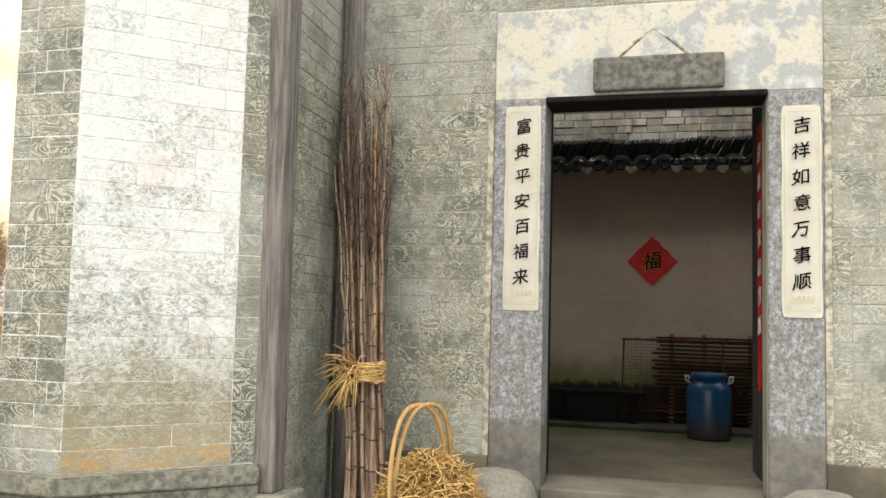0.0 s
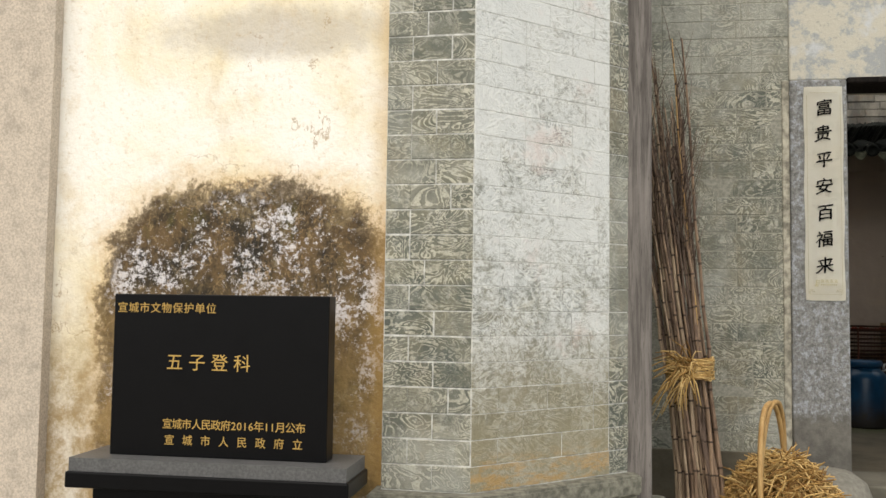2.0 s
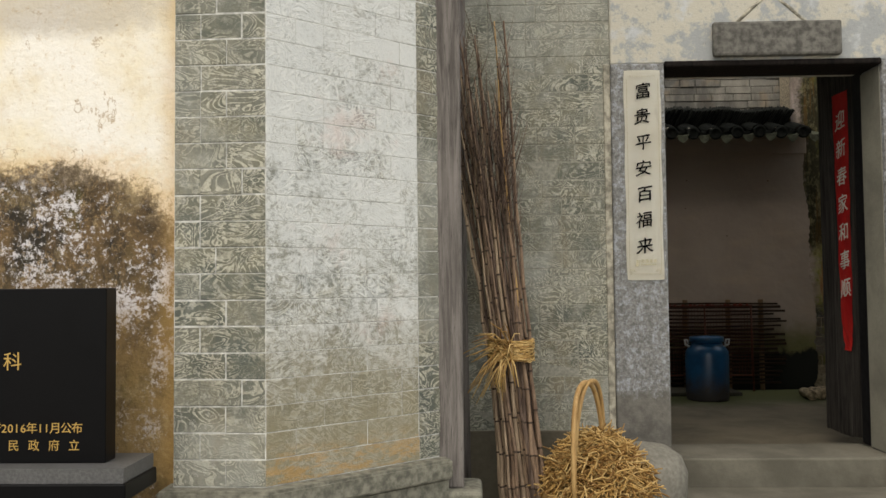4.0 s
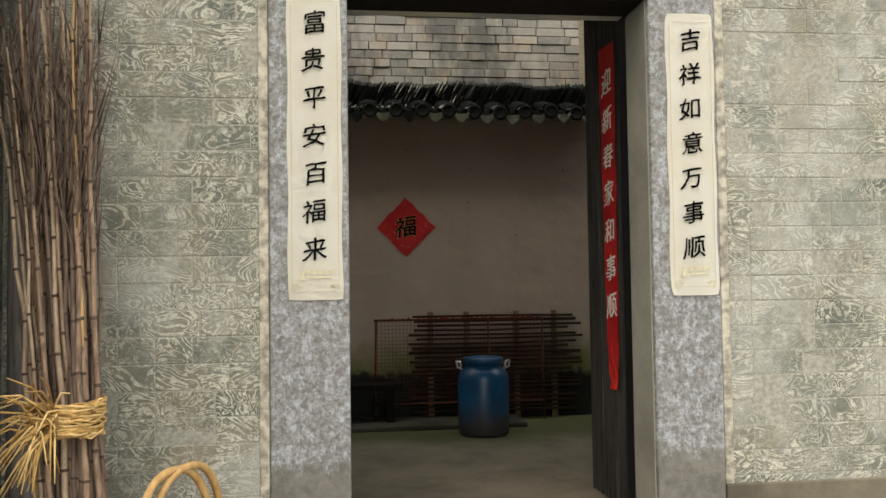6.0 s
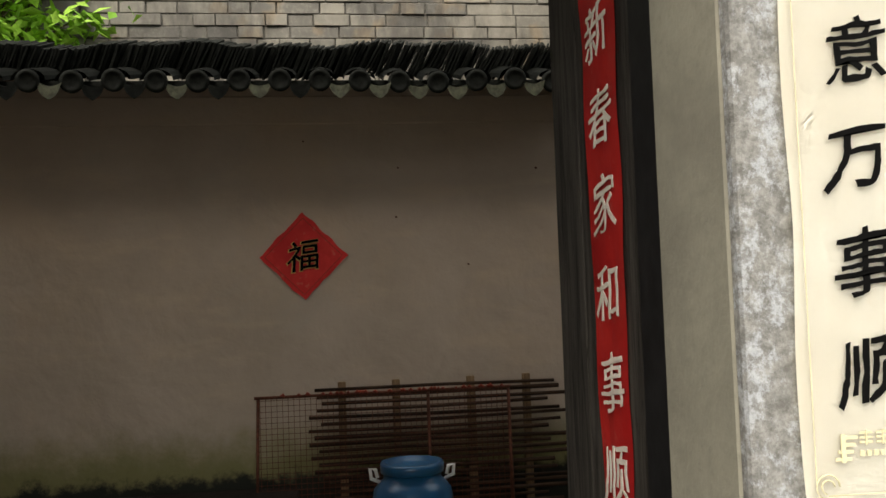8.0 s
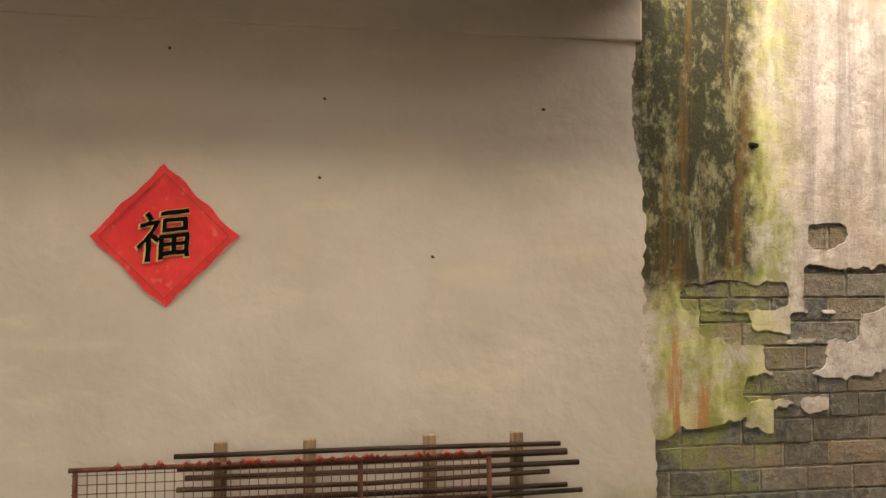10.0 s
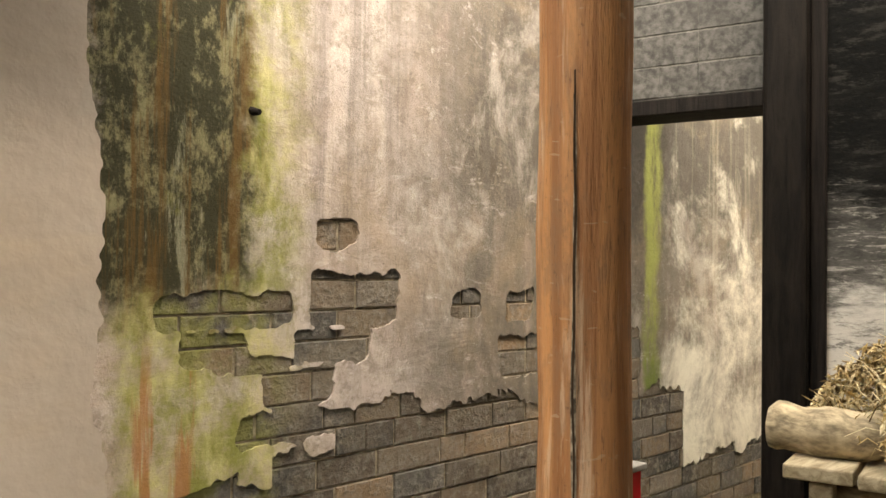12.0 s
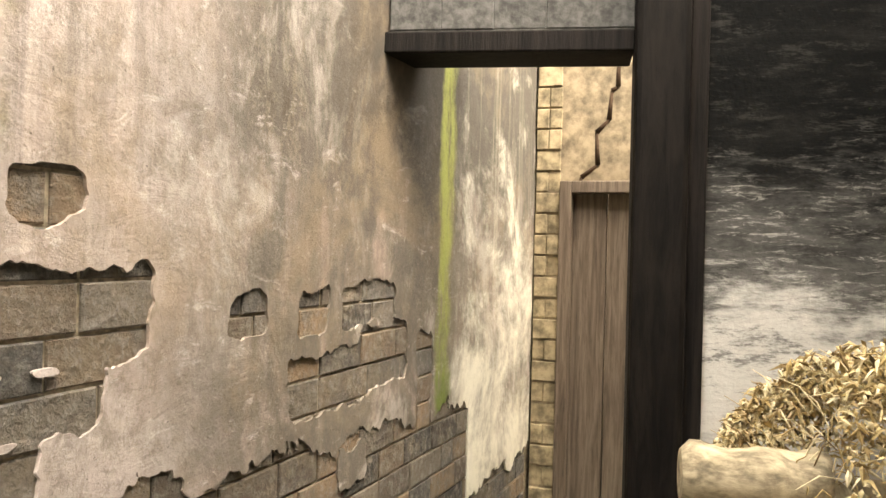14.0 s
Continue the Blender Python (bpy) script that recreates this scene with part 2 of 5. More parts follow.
def yellow_plaster():
    """Old yellowed limewash with a black mould patch low on the wall and rusty runs."""
    k = Mat("yellow_plaster", 0.9)
    x, y, z = k.xyz()
    q = k.noise(1.7, 6, 0.6, 0.3)
    c = k.mix(k.span(q, 0.38, 0.66), (0.88, 0.85, 0.78), (0.82, 0.73, 0.53))
    c = k.mix(k.span(k.noise(4.5, 7, 0.7, stretch=(1, 1, 0.3)), 0.54, 0.75, 0, 0.5), c, (0.55, 0.4, 0.2))
    n1 = k.noise(7, 8, 0.7, 0.2)
    dx = k.math("ABSOLUTE", k.math("MULTIPLY", k.math("SUBTRACT", x, -3.655), 1.52))
    dz = k.math("ABSOLUTE", k.math("MULTIPLY", k.math("SUBTRACT", z, 0.95), 1.2))
    r = k.math("POWER", k.math("ADD", k.math("POWER", dx, 3.4), k.math("POWER", dz, 3.4)), 1 / 3.4)
    r = k.math("ADD", r, k.math("MULTIPLY", k.math("SUBTRACT", n1, 0.5), 0.42))
    r = k.math("ADD", r, k.math("MULTIPLY", k.math("SUBTRACT", k.noise(45, 6, 0.8), 0.5), 0.2))
    speck = k.math("ADD", k.math("MULTIPLY", k.noise(42, 8, 0.85), 0.6), k.math("MULTIPLY", k.noise(5, 6, 0.7), 0.4))
    dark = k.mix(k.span(k.noise(9, 8, 0.75, stretch=(1, 1, 0.6)), 0.4, 0.6), (0.03, 0.025, 0.018), (0.14, 0.09, 0.042))
    dark = k.mix(k.span(k.noise(4, 8, 0.7, stretch=(1.4, 1, 0.5)), 0.52, 0.64, 0, 0.7), dark, (0.1, 0.085, 0.025))
    dark = k.mix(k.span(speck, 0.515, 0.56), dark, (0.66, 0.64, 0.66))
    c = k.mix(k.span(r, 0.96, 1.14, 0.5, 0), c, (0.62, 0.36, 0.1))
    c = k.mix(k.span(r, 0.9, 1.0, 1, 0), c, dark)
    c = k.mix(k.math("MULTIPLY", k.span(r, 0.86, 0.93), k.span(r, 0.96, 1.02, 0.75, 0)), c, (0.06, 0.04, 0.02))
    dx2 = k.math("MULTIPLY", k.math("SUBTRACT", x, -3.55), 1.2)
    dz2 = k.math("MULTIPLY", k.math("SUBTRACT", z, 2.42), 5.5)
    r2 = k.math("ADD", k.math("SQRT", k.math("ADD", k.math("MULTIPLY", dx2, dx2), k.math("MULTIPLY", dz2, dz2))), k.math("MULTIPLY", n1, 0.7))
    c = k.mix(k.span(r2, 0.7, 1.15, 0.55, 0), c, (0.4, 0.36, 0.32))
    foot = k.span(k.math("ADD", z, k.math("MULTIPLY", n1, 0.9)), 1.2, 2.0, 0.9, 0)
    c = k.mix(k.math("MULTIPLY", foot, k.span(k.noise(11, 8, 0.75), 0.35, 0.6, 0.35, 1.0)), c, (0.33, 0.22, 0.09))
    edge = k.math("MULTIPLY", k.span(k.math("ADD", x, k.math("MULTIPLY", n1, 0.12)), -3.1, -2.98, 0, 0.5), k.span(z, 2.4, 2.7, 1, 0.2))
    c = k.mix(edge, c, (0.58, 0.36, 0.12))
    ridge = k.math("ABSOLUTE", k.math("SUBTRACT", k.noise(2.6, 9, 0.62, 0.3), 0.5))
    c = k.mix(k.math("MULTIPLY", k.span(ridge, 0.002, 0.006, 0.7, 0), k.span(k.noise(1.3, 2), 0.45, 0.6)), c, (0.36, 0.24, 0.12))
    c = k.mix(k.span(k.noise(40, 8, 0.8), 0.54, 0.66, 0, 0.45), c, (0.52, 0.38, 0.2))
    c = k.mix(k.span(k.noise(3.0, 9, 0.75), 0.54, 0.68, 0, 0.35), c, (0.6, 0.46, 0.25))
    return k.done(c, k.math("ADD", n1, k.noise(50, 5)), 0.5, 0.01)


def court_plaster():
    """Beige limewash, green-black at the foot."""
    k = Mat("court_plaster", 0.85)
    x, y, z = k.xyz()
    q = k.noise(1.4, 6, 0.6)
    n1 = k.noise(8, 7, 0.65)
    c = k.mix(k.span(q, 0.35, 0.7), (0.43, 0.36, 0.302), (0.365, 0.302, 0.248))
    c = k.mix(k.span(k.noise(3.5, 5, stretch=(0.5, 1, 2)), 0.5, 0.72, 0, 0.4), c, (0.5, 0.4, 0.3))
    c = k.mix(k.span(k.noise(2.2, 7, 0.7, 0.5), 0.56, 0.72, 0, 0.4), c, (0.36, 0.33, 0.29))
    zz = k.math("ADD", z, k.math("MULTIPLY", n1, 0.3))
    c = k.mix(k.span(k.noise(0.9, 7, 0.7, 0.4), 0.48, 0.62, 0, 0.4), c, (0.46, 0.36, 0.27))
    c = k.mix(k.span(k.noise(18, 8, 0.8), 0.62, 0.72, 0, 0.4), c, (0.3, 0.25, 0.19))
    c = k.mix(k.span(zz, 0.84, 1.16, 0.9, 0), c, (0.17, 0.165, 0.06))
    c = k.mix(k.span(zz, 0.76, 0.84, 1.0, 0), c, (0.016, 0.018, 0.014))
    return k.done(c, k.math("ADD", k.math("MULTIPLY", n1, 0.7), k.math("MULTIPLY", k.noise(3.2, 5, 0.5, 0.3), 3.0)), 0.4, 0.016)


def mossy_plaster():
    """Pinkish limewash with a band of moss and black mould, runs of soot and water; darker towards the top and right.
    """
    k = Mat("mossy_plaster", 0.88)
    x, y, z = k.xyz()
    run = k.noise(8, 8, 0.7, 0.1, stretch=(1, 1, 0.1))
    q = k.noise(9, 8, 0.72)
    w = k.noise(2.0, 6, 0.65, 0.5)
    c = k.mix(k.span(w, 0.35, 0.65), (0.4, 0.31, 0.265), (0.58, 0.5, 0.46))
    c = k.mix(k.span(run, 0.5, 0.64, 0, 0.5), c, (0.3, 0.26, 0.22))
    brush = k.noise(4, 9, 0.72, 0.8, stretch=(0.8, 1, 1.5))
    c = k.mix(k.span(brush, 0.52, 0.66, 0, 0.4), c, (0.44, 0.35, 0.28))
    c = k.mix(k.span(k.noise(5, 8, 0.75, 0.3, stretch=(1, 1, 0.6)), 0.5, 0.66, 0, 0.5), c, (0.3, 0.24, 0.18))
    soot = k.math("MULTIPLY", k.span(x, 2.1, 3.3), k.span(k.math("ADD", w, k.math("MULTIPLY", run, 0.8)), 0.65, 0.95, 0.1, 1.0))
    c = k.mix(k.math("MULTIPLY", soot, 0.85), c, (0.11, 0.09, 0.062))
    blot = k.math("MULTIPLY", k.span(x, 2.2, 3.0), k.span(k.noise(3.1, 9, 0.75, 0.3, stretch=(1, 1, 0.7)), 0.46, 0.62))
    c = k.mix(k.math("MULTIPLY", blot, 0.85), c, (0.12, 0.1, 0.075))
    # Darker blotches high on the right-hand part.
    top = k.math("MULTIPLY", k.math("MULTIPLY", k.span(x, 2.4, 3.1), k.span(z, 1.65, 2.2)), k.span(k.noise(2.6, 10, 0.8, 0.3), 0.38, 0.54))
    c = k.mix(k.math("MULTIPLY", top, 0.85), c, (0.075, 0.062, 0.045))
    c = k.mix(k.math("MULTIPLY", k.span(z, 2.0, 2.7), k.span(k.noise(2.4, 8, 0.7, stretch=(1.6, 1, 0.4)), 0.42, 0.62, 0, 0.6)), c, (0.17, 0.14, 0.11))
    c = k.mix(k.span(k.noise(30, 8, 0.8), 0.5, 0.66, 0, 0.6), c, (0.24, 0.2, 0.15))
    c = k.mix(k.span(k.noise(55, 6, 0.8), 0.58, 0.68, 0, 0.4), c, (0.7, 0.64, 0.58))
    c = k.mix(k.span(k.noise(12, 10, 0.85, 0.2), 0.5, 0.58, 0, 0.6), c, (0.22, 0.18, 0.14))
    c = k.mix(k.span(k.noise(9, 10, 0.82, 0.6, stretch=(0.7, 1, 1.6)), 0.55, 0.64, 0, 0.45), c, (0.74, 0.67, 0.63))
    c = k.mix(k.span(k.noise(75, 4, 0.6), 0.66, 0.72, 0, 0.7), c, (0.08, 0.065, 0.05))
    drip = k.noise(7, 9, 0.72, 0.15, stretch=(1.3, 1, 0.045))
    # Darker towards the top, broken into upright streaks.
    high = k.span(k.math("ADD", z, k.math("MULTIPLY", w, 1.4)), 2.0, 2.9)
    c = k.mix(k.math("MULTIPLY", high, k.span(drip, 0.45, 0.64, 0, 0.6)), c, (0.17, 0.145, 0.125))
    blotch = k.noise(3.4, 10, 0.76, 0.4, stretch=(1, 1, 0.55))
    c = k.mix(k.math("MULTIPLY", k.span(x, 2.2, 3.2, 0.1, 1), k.span(blotch, 0.45, 0.58, 0, 0.85)), c, (0.12, 0.105, 0.085))
    c = k.mix(k.math("MULTIPLY", k.span(x, 2.0, 2.8, 0.3, 1), k.span(k.noise(2.6, 10, 0.74, 0.3, stretch=(1, 1, 0.7)), 0.52, 0.66, 0, 0.45)), c, (0.62, 0.56, 0.5))
    # Near-black high up from the lintel corner on.
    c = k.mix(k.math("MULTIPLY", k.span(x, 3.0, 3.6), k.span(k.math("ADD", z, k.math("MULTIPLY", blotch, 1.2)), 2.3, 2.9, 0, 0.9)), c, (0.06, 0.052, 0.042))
    c = k.mix(k.span(k.noise(1.3, 8, 0.7, 0.4), 0.5, 0.66, 0, 0.35), c, (0.38, 0.28, 0.18))
    u = k.math("ADD", x, k.math("MULTIPLY", k.math("SUBTRACT", q, 0.5), 0.3))
    green = k.math("MULTIPLY", k.span(u, 1.44, 1.54), k.span(u, 1.93, 2.15, 1, 0))
    gcol = k.mix(k.span(k.noise(11, 6, stretch=(1, 1, 0.4)), 0.4, 0.65), (0.2, 0.21, 0.035), (0.5, 0.46, 0.2))
    c = k.mix(k.math("MULTIPLY", green, k.span(k.noise(6, 8, 0.75), 0.38, 0.6, 0.25, 0.9)), c, gcol)
    black = k.math("MULTIPLY", k.span(u, 1.33, 1.44), k.span(u, 1.84, 1.96, 1, 0))
    black = k.math("MULTIPLY", black, k.span(k.math("ADD", z, k.math("MULTIPLY", q, 0.5)), 1.8, 2.0))
    mould = k.mix(k.span(k.noise(14, 9, 0.8, 0.1, stretch=(1, 1, 0.6)), 0.48, 0.62), (0.028, 0.026, 0.01), (0.18, 0.162, 0.085))
    mould = k.mix(k.span(k.noise(4.5, 9, 0.75, stretch=(2.2, 1, 0.35)), 0.58, 0.66, 0, 0.7), mould, (0.26, 0.25, 0.17))
    mould = k.mix(k.span(k.noise(6, 9, 0.72, stretch=(1.6, 1, 0.09)), 0.48, 0.57, 0, 0.9), mould, (0.1, 0.055, 0.012))
    mould = k.mix(k.span(k.noise(7, 8, 0.75, stretch=(1, 1, 0.5)), 0.56, 0.66, 0, 0.4), mould, (0.19, 0.19, 0.045))
    c = k.mix(black, c, mould)
    rust = k.math("MULTIPLY", k.math("MULTIPLY", k.span(x, 1.52, 1.56), k.span(x, 1.7, 1.76, 1, 0)), k.span(z, 1.4, 1.6, 1, 0))
    c = k.mix(k.math("MULTIPLY", rust, k.span(k.noise(14, 4, stretch=(1, 1, 0.08)), 0.5, 0.58, 0, 0.85)), c, (0.33, 0.14, 0.05))
    white = k.math("MULTIPLY", k.span(u, 4.1, 4.3), k.span(k.math("ADD", k.noise(3, 9, 0.75, 0.3, stretch=(0.7, 1, 0.7)), k.math("MULTIPLY", z, 0.12)), 0.52, 0.78, 0.95, 0.05))
    c = k.mix(white, c, (0.78, 0.74, 0.62))
    c = k.mix(k.math("MULTIPLY", k.span(u, 3.9, 4.0), k.span(drip, 0.54, 0.68, 0, 0.2)), c, (0.72, 0.66, 0.52))
    us = k.math("ADD", x, k.math("MULTIPLY", k.math("SUBTRACT", k.noise(5, 6, 0.6), 0.5), 0.16))
    st = k.math("MULTIPLY", k.span(us, 4.0, 4.05), k.span(us, 4.13, 4.2, 1, 0))
    sg = k.mix(k.span(k.math("ADD", z, k.math("MULTIPLY", q, 0.7)), 1.5, 2.1), (0.13, 0.17, 0.035), (0.34, 0.36, 0.1))
    c = k.mix(k.math("MULTIPLY", st, k.span(k.noise(8, 8, 0.75, stretch=(1, 1, 0.3)), 0.36, 0.58, 0.2, 0.95)), c, sg)
    return k.done(c, k.math("ADD", k.math("ADD", q, k.noise(60, 6, 0.8)), k.math("MULTIPLY", brush, 1.6)), 0.45, 0.012)


def old_brick():
    k = Mat("old_grey_brick", 0.9)
    r = k.rnd()
    x, y, z = k.xyz()
    f = k.noise(38, 7, 0.7)
    c = k.ramp(r, (0.0, (0.035, 0.032, 0.028)), (0.25, (0.12, 0.112, 0.1)), (0.45, (0.2, 0.15, 0.1)), (0.6, (0.07, 0.06, 0.05)), (0.8, (0.26, 0.18, 0.11)), (1.0, (0.15, 0.135, 0.115)))
    c = k.mix(k.span(k.noise(3.2, 8, 0.75), 0.48, 0.62, 0, 0.5), c, (0.21, 0.165, 0.11))
    c = k.mix(k.span(k.noise(12, 9, 0.75), 0.45, 0.62, 0, 0.6), c, (0.17, 0.145, 0.115))
    c = k.mix(k.span(f, 0.45, 0.72, 0, 0.6), c, (0.3, 0.28, 0.25))
    g = k.math("MULTIPLY", k.math("MULTIPLY", k.span(x, 1.45, 1.6), k.span(x, 1.9, 2.1, 1, 0)), k.span(k.noise(6, 6), 0.42, 0.6, 0, 0.75))
    c = k.mix(g, c, (0.2, 0.2, 0.05))
    c = k.mix(k.span(k.noise(5, 6, 0.7), 0.52, 0.7, 0, 0.5), c, (0.07, 0.065, 0.06))
    c = k.mix(k.span(k.noise(7, 9, 0.8, 0.3), 0.55, 0.66, 0, 0.5), c, (0.4, 0.34, 0.27))
    return k.done(c, k.math("ADD", f, k.math("MULTIPLY", k.noise(11, 8, 0.7), 1.5)), 1.0, 0.014)


def ruin_brick():
    k = Mat("ruin_brick", 0.9)
    r = k.rnd()
    f = k.noise(30, 7, 0.7)
    c = k.mix(r, (0.13, 0.127, 0.115), (0.32, 0.3, 0.25))
    c = k.mix(k.math("MULTIPLY", k.span(k.noise(3.7, 3, 0.5), 0.54, 0.62), 0.55), c, (0.29, 0.22, 0.14))
    c = k.mix(k.span(f, 0.45, 0.75, 0, 0.5), c, (0.36, 0.34, 0.29))
    c = k.mix(k.span(k.noise(1.5, 6, 0.7, stretch=(1, 1, 0.4)), 0.4, 0.58, 0, 0.8), c, (0.075, 0.072, 0.066))
    return k.done(c, f, 0.5, 0.008)


def wood(name, dark, light, rough=0.75, crack=0.5, scale=1.0, axis=(9, 9, 0.55), spec=0.3):
    k = Mat(name, rough, 0, spec)
    g = k.noise(5 * scale, 8, 0.65, 0.6, stretch=axis)
    g2 = k.noise(22 * scale, 6, 0.7, 0.2, stretch=axis)
    c = k.mix(k.span(g, 0.3, 0.7), dark, light)
    c = k.mix(k.span(g2, 0.54, 0.7, 0, crack), c, tuple(v * 0.3 for v in dark))
    c = k.mix(k.span(k.noise(2.5, 6), 0.5, 0.75, 0, 0.35), c, tuple(min(1, v * 1.35) for v in light))
    return k.done(c, k.math("ADD", g2, g), 0.45, 0.006)


def post_wood():
    """Peeled orange-brown log, mottled, with pale worn streaks, dark grain and scratches."""
    k = Mat("post_wood", 0.5, 0, 0.4)
    g = k.noise(3, 8, 0.6, 0.5, stretch=(10, 10, 0.35))
    blot = k.noise(4.5, 9, 0.75, 0.5, stretch=(1.6, 1.6, 0.8))
    c = k.mix(k.span(g, 0.34, 0.66), (0.36, 0.15, 0.058), (0.64, 0.31, 0.13))
    c = k.mix(k.span(blot, 0.48, 0.62, 0, 0.55), c, (0.3, 0.17, 0.095))
    c = k.mix(k.span(k.noise(3.4, 8, 0.7, 0.3, stretch=(7, 7, 0.5)), 0.54, 0.64, 0, 0.6), c, (0.76, 0.57, 0.4))
    c = k.mix(k.span(k.noise(30, 6, 0.75, stretch=(6, 6, 0.5)), 0.56, 0.66, 0, 0.6), c, (0.11, 0.05, 0.026))
    c = k.mix(k.span(k.noise(34, 3, 0.5, 0.4, stretch=(0.5, 0.5, 1.8)), 0.67, 0.71, 0, 0.35), c, (0.66, 0.52, 0.36))
    c = k.mix(k.span(k.noise(60, 6, 0.8), 0.6, 0.68, 0, 0.5), c, (0.12, 0.06, 0.035))
    return k.done(c, k.math("ADD", k.math("ADD", g, blot), k.noise(30, 5, stretch=(6, 6, 0.6))), 0.5, 0.008)


def black_wall():
    """Soot-black plaster, scuffed grey and bare white towards the foot."""
    k = Mat("soot_black_plaster", 0.9, 0, 0.12)
    x, y, z = k.xyz()
    sm = k.noise(1.6, 9, 0.72, 0.5, stretch=(0.6, 0.6, 1.3))
    st = k.noise(4.5, 10, 0.78, 0.2, stretch=(0.5, 0.5, 2.2))
    scratch = k.noise(17, 10, 0.85, 0.5, stretch=(0.45, 0.45, 2.6))
    c = k.mix(k.span(st, 0.45, 0.7), (0.003, 0.003, 0.003), (0.013, 0.012, 0.011))
    zz = k.math("ADD", z, k.math("ADD", k.math("MULTIPLY", k.math("SUBTRACT", sm, 0.5), 0.9), k.math("MULTIPLY", k.math("SUBTRACT", st, 0.5), 0.9)))
    c = k.mix(k.span(zz, 1.75, 2.15, 0.8, 0), c, (0.13, 0.125, 0.115))
    c = k.mix(k.span(zz, 1.54, 1.8, 0.92, 0), c, (0.6, 0.57, 0.52))
    mid = k.math("MULTIPLY", k.span(zz, 1.8, 2.2, 1, 0), k.span(scratch, 0.53, 0.6, 0, 0.75))
    c = k.mix(mid, c, (0.46, 0.44, 0.4))
    low = k.math("MULTIPLY", k.span(zz, 1.3, 1.5, 0.3, 1), k.span(k.noise(13, 10, 0.82, 0.2, stretch=(0.5, 0.5, 2.0)), 0.52, 0.62, 0, 0.7))
    c = k.mix(low, c, (0.03, 0.028, 0.025))
    c = k.mix(k.span(k.noise(46, 8, 0.8), 0.64, 0.7, 0, 0.15), c, (0.24, 0.22, 0.2))
    return k.done(c, k.math("ADD", st, k.noise(40, 6)), 0.4, 0.008)


def concrete(name, a, b, green=0.0):
    k = Mat(name, 0.85)
    f = k.noise(45, 6, 0.7)
    q = k.noise(2.3, 7, 0.65, 0.3)
    c = k.mix(k.span(q, 0.35, 0.68), a, b)
    c = k.mix(k.span(f, 0.45, 0.75, 0, 0.4), c, tuple(v * 0.6 for v in a))
    if green:
        x, y, z = k.xyz()
        m = k.math("MULTIPLY", k.span(k.math("ADD", y, k.math("MULTIPLY", q, 0.8)), 7.4, 8.0), green)
        c = k.mix(m, c, (0.09, 0.1, 0.04))
    return k.done(c, k.math("ADD", f, q), 0.35, 0.008)


def red_paper():
    k = Mat("red_paper", 0.6)
    f = k.noise(6, 5, 0.6)
    c = k.mix(k.span(f, 0.3, 0.7), (0.5, 0.014, 0.016), (0.64, 0.035, 0.03))
    c = k.mix(k.span(k.noise(25, 6), 0.58, 0.72, 0, 0.4), c, (0.55, 0.16, 0.12))
    return k.done(c, k.noise(9, 4, 0.5, 0.5), 0.35, 0.01)


def scroll_paper():
    k = Mat("cream_paper", 0.65)
    f = k.noise(4, 5)
    c = k.mix(k.span(f, 0.3, 0.7), (0.88, 0.86, 0.76), (0.84, 0.8, 0.68))
    c = k.mix(k.span(k.noise(12, 6), 0.62, 0.78, 0, 0.2), c, (0.65, 0.54, 0.36))
    return k.done(c, k.noise(5, 3, stretch=(1, 1, 2)), 0.1, 0.006)


BRICK = marbled_brick("marbled_brick")
BRICK_WASH = marbled_brick("limewashed_brick", 0.92)
MORTAR = mortar()
LIME_MORTAR = plain("limewashed_mortar", (0.5, 0.5, 0.47), 0.95, var=0.4, scale=20, bump=0.5)
EARTH_MORTAR = plain("earth_mortar", (0.31, 0.26, 0.185), 0.95, var=0.45, scale=50, bump=0.6)
DARK_MORTAR = plain("dark_mortar", (0.12, 0.115, 0.1), 0.95, var=0.35, scale=50, bump=0.6)
OCHRE = plain("ochre_brick", (0.3, 0.24, 0.15), 0.9, var=0.6, scale=14, bump=0.9)
BLOCK = plain("grey_block", (0.075, 0.072, 0.066), 0.9, var=0.5, scale=30, bump=1.0)
DUSTY_CRACK = plain("dusty_crack", (0.34, 0.28, 0.21), 0.95, var=0.8, scale=45)
CRACK = plain("crack_shadow_wood", (0.05, 0.028, 0.015), 0.9)
JAMB = jamb_stone()
SEAM = plain("seam_mortar", (0.33, 0.31, 0.25), 0.95, var=0.5, scale=26, bump=0.9)
LINTEL = lintel_plaster()
YELLOW = yellow_plaster()
SANDY = plain("sandy_render", (0.52, 0.45, 0.37), 0.95, var=0.2, scale=110, bump=0.5)
COURT = court_plaster()
OLDPLASTER = plain("ochre_plaster", (0.26, 0.205, 0.135), 0.9, var=0.5, scale=14, bump=0.9)
MOSSY = mossy_plaster()
OLD = old_brick()
RUIN = ruin_brick()
GREYWOOD = wood("weathered_grey_timber", (0.085, 0.075, 0.068), (0.22, 0.2, 0.185), 0.85, 0.8)
BLACKWOOD = wood("blackened_timber", (0.004, 0.0035, 0.0032), (0.018, 0.014, 0.012), 0.75, 0.4, spec=0.1)
DOORWOOD = wood("old_door_timber", (0.014, 0.012, 0.011), (0.055, 0.05, 0.044), 0.9, 0.8, spec=0.12)
SOOTYPOST = wood("sooty_post", (0.0035, 0.003, 0.0027), (0.014, 0.011, 0.009), 0.65, 0.5, scale=0.6, axis=(9, 9, 1.2), spec=0.08)
BLACKPAINT = plain("flaking_black_paint", (0.009, 0.009, 0.01), 0.6, var=0.4, scale=25, spec=0.12)
DARK_LINING = wood("light_cutting_boarding", (0.03, 0.024, 0.02), (0.09, 0.075, 0.06), 0.85, 0.6)
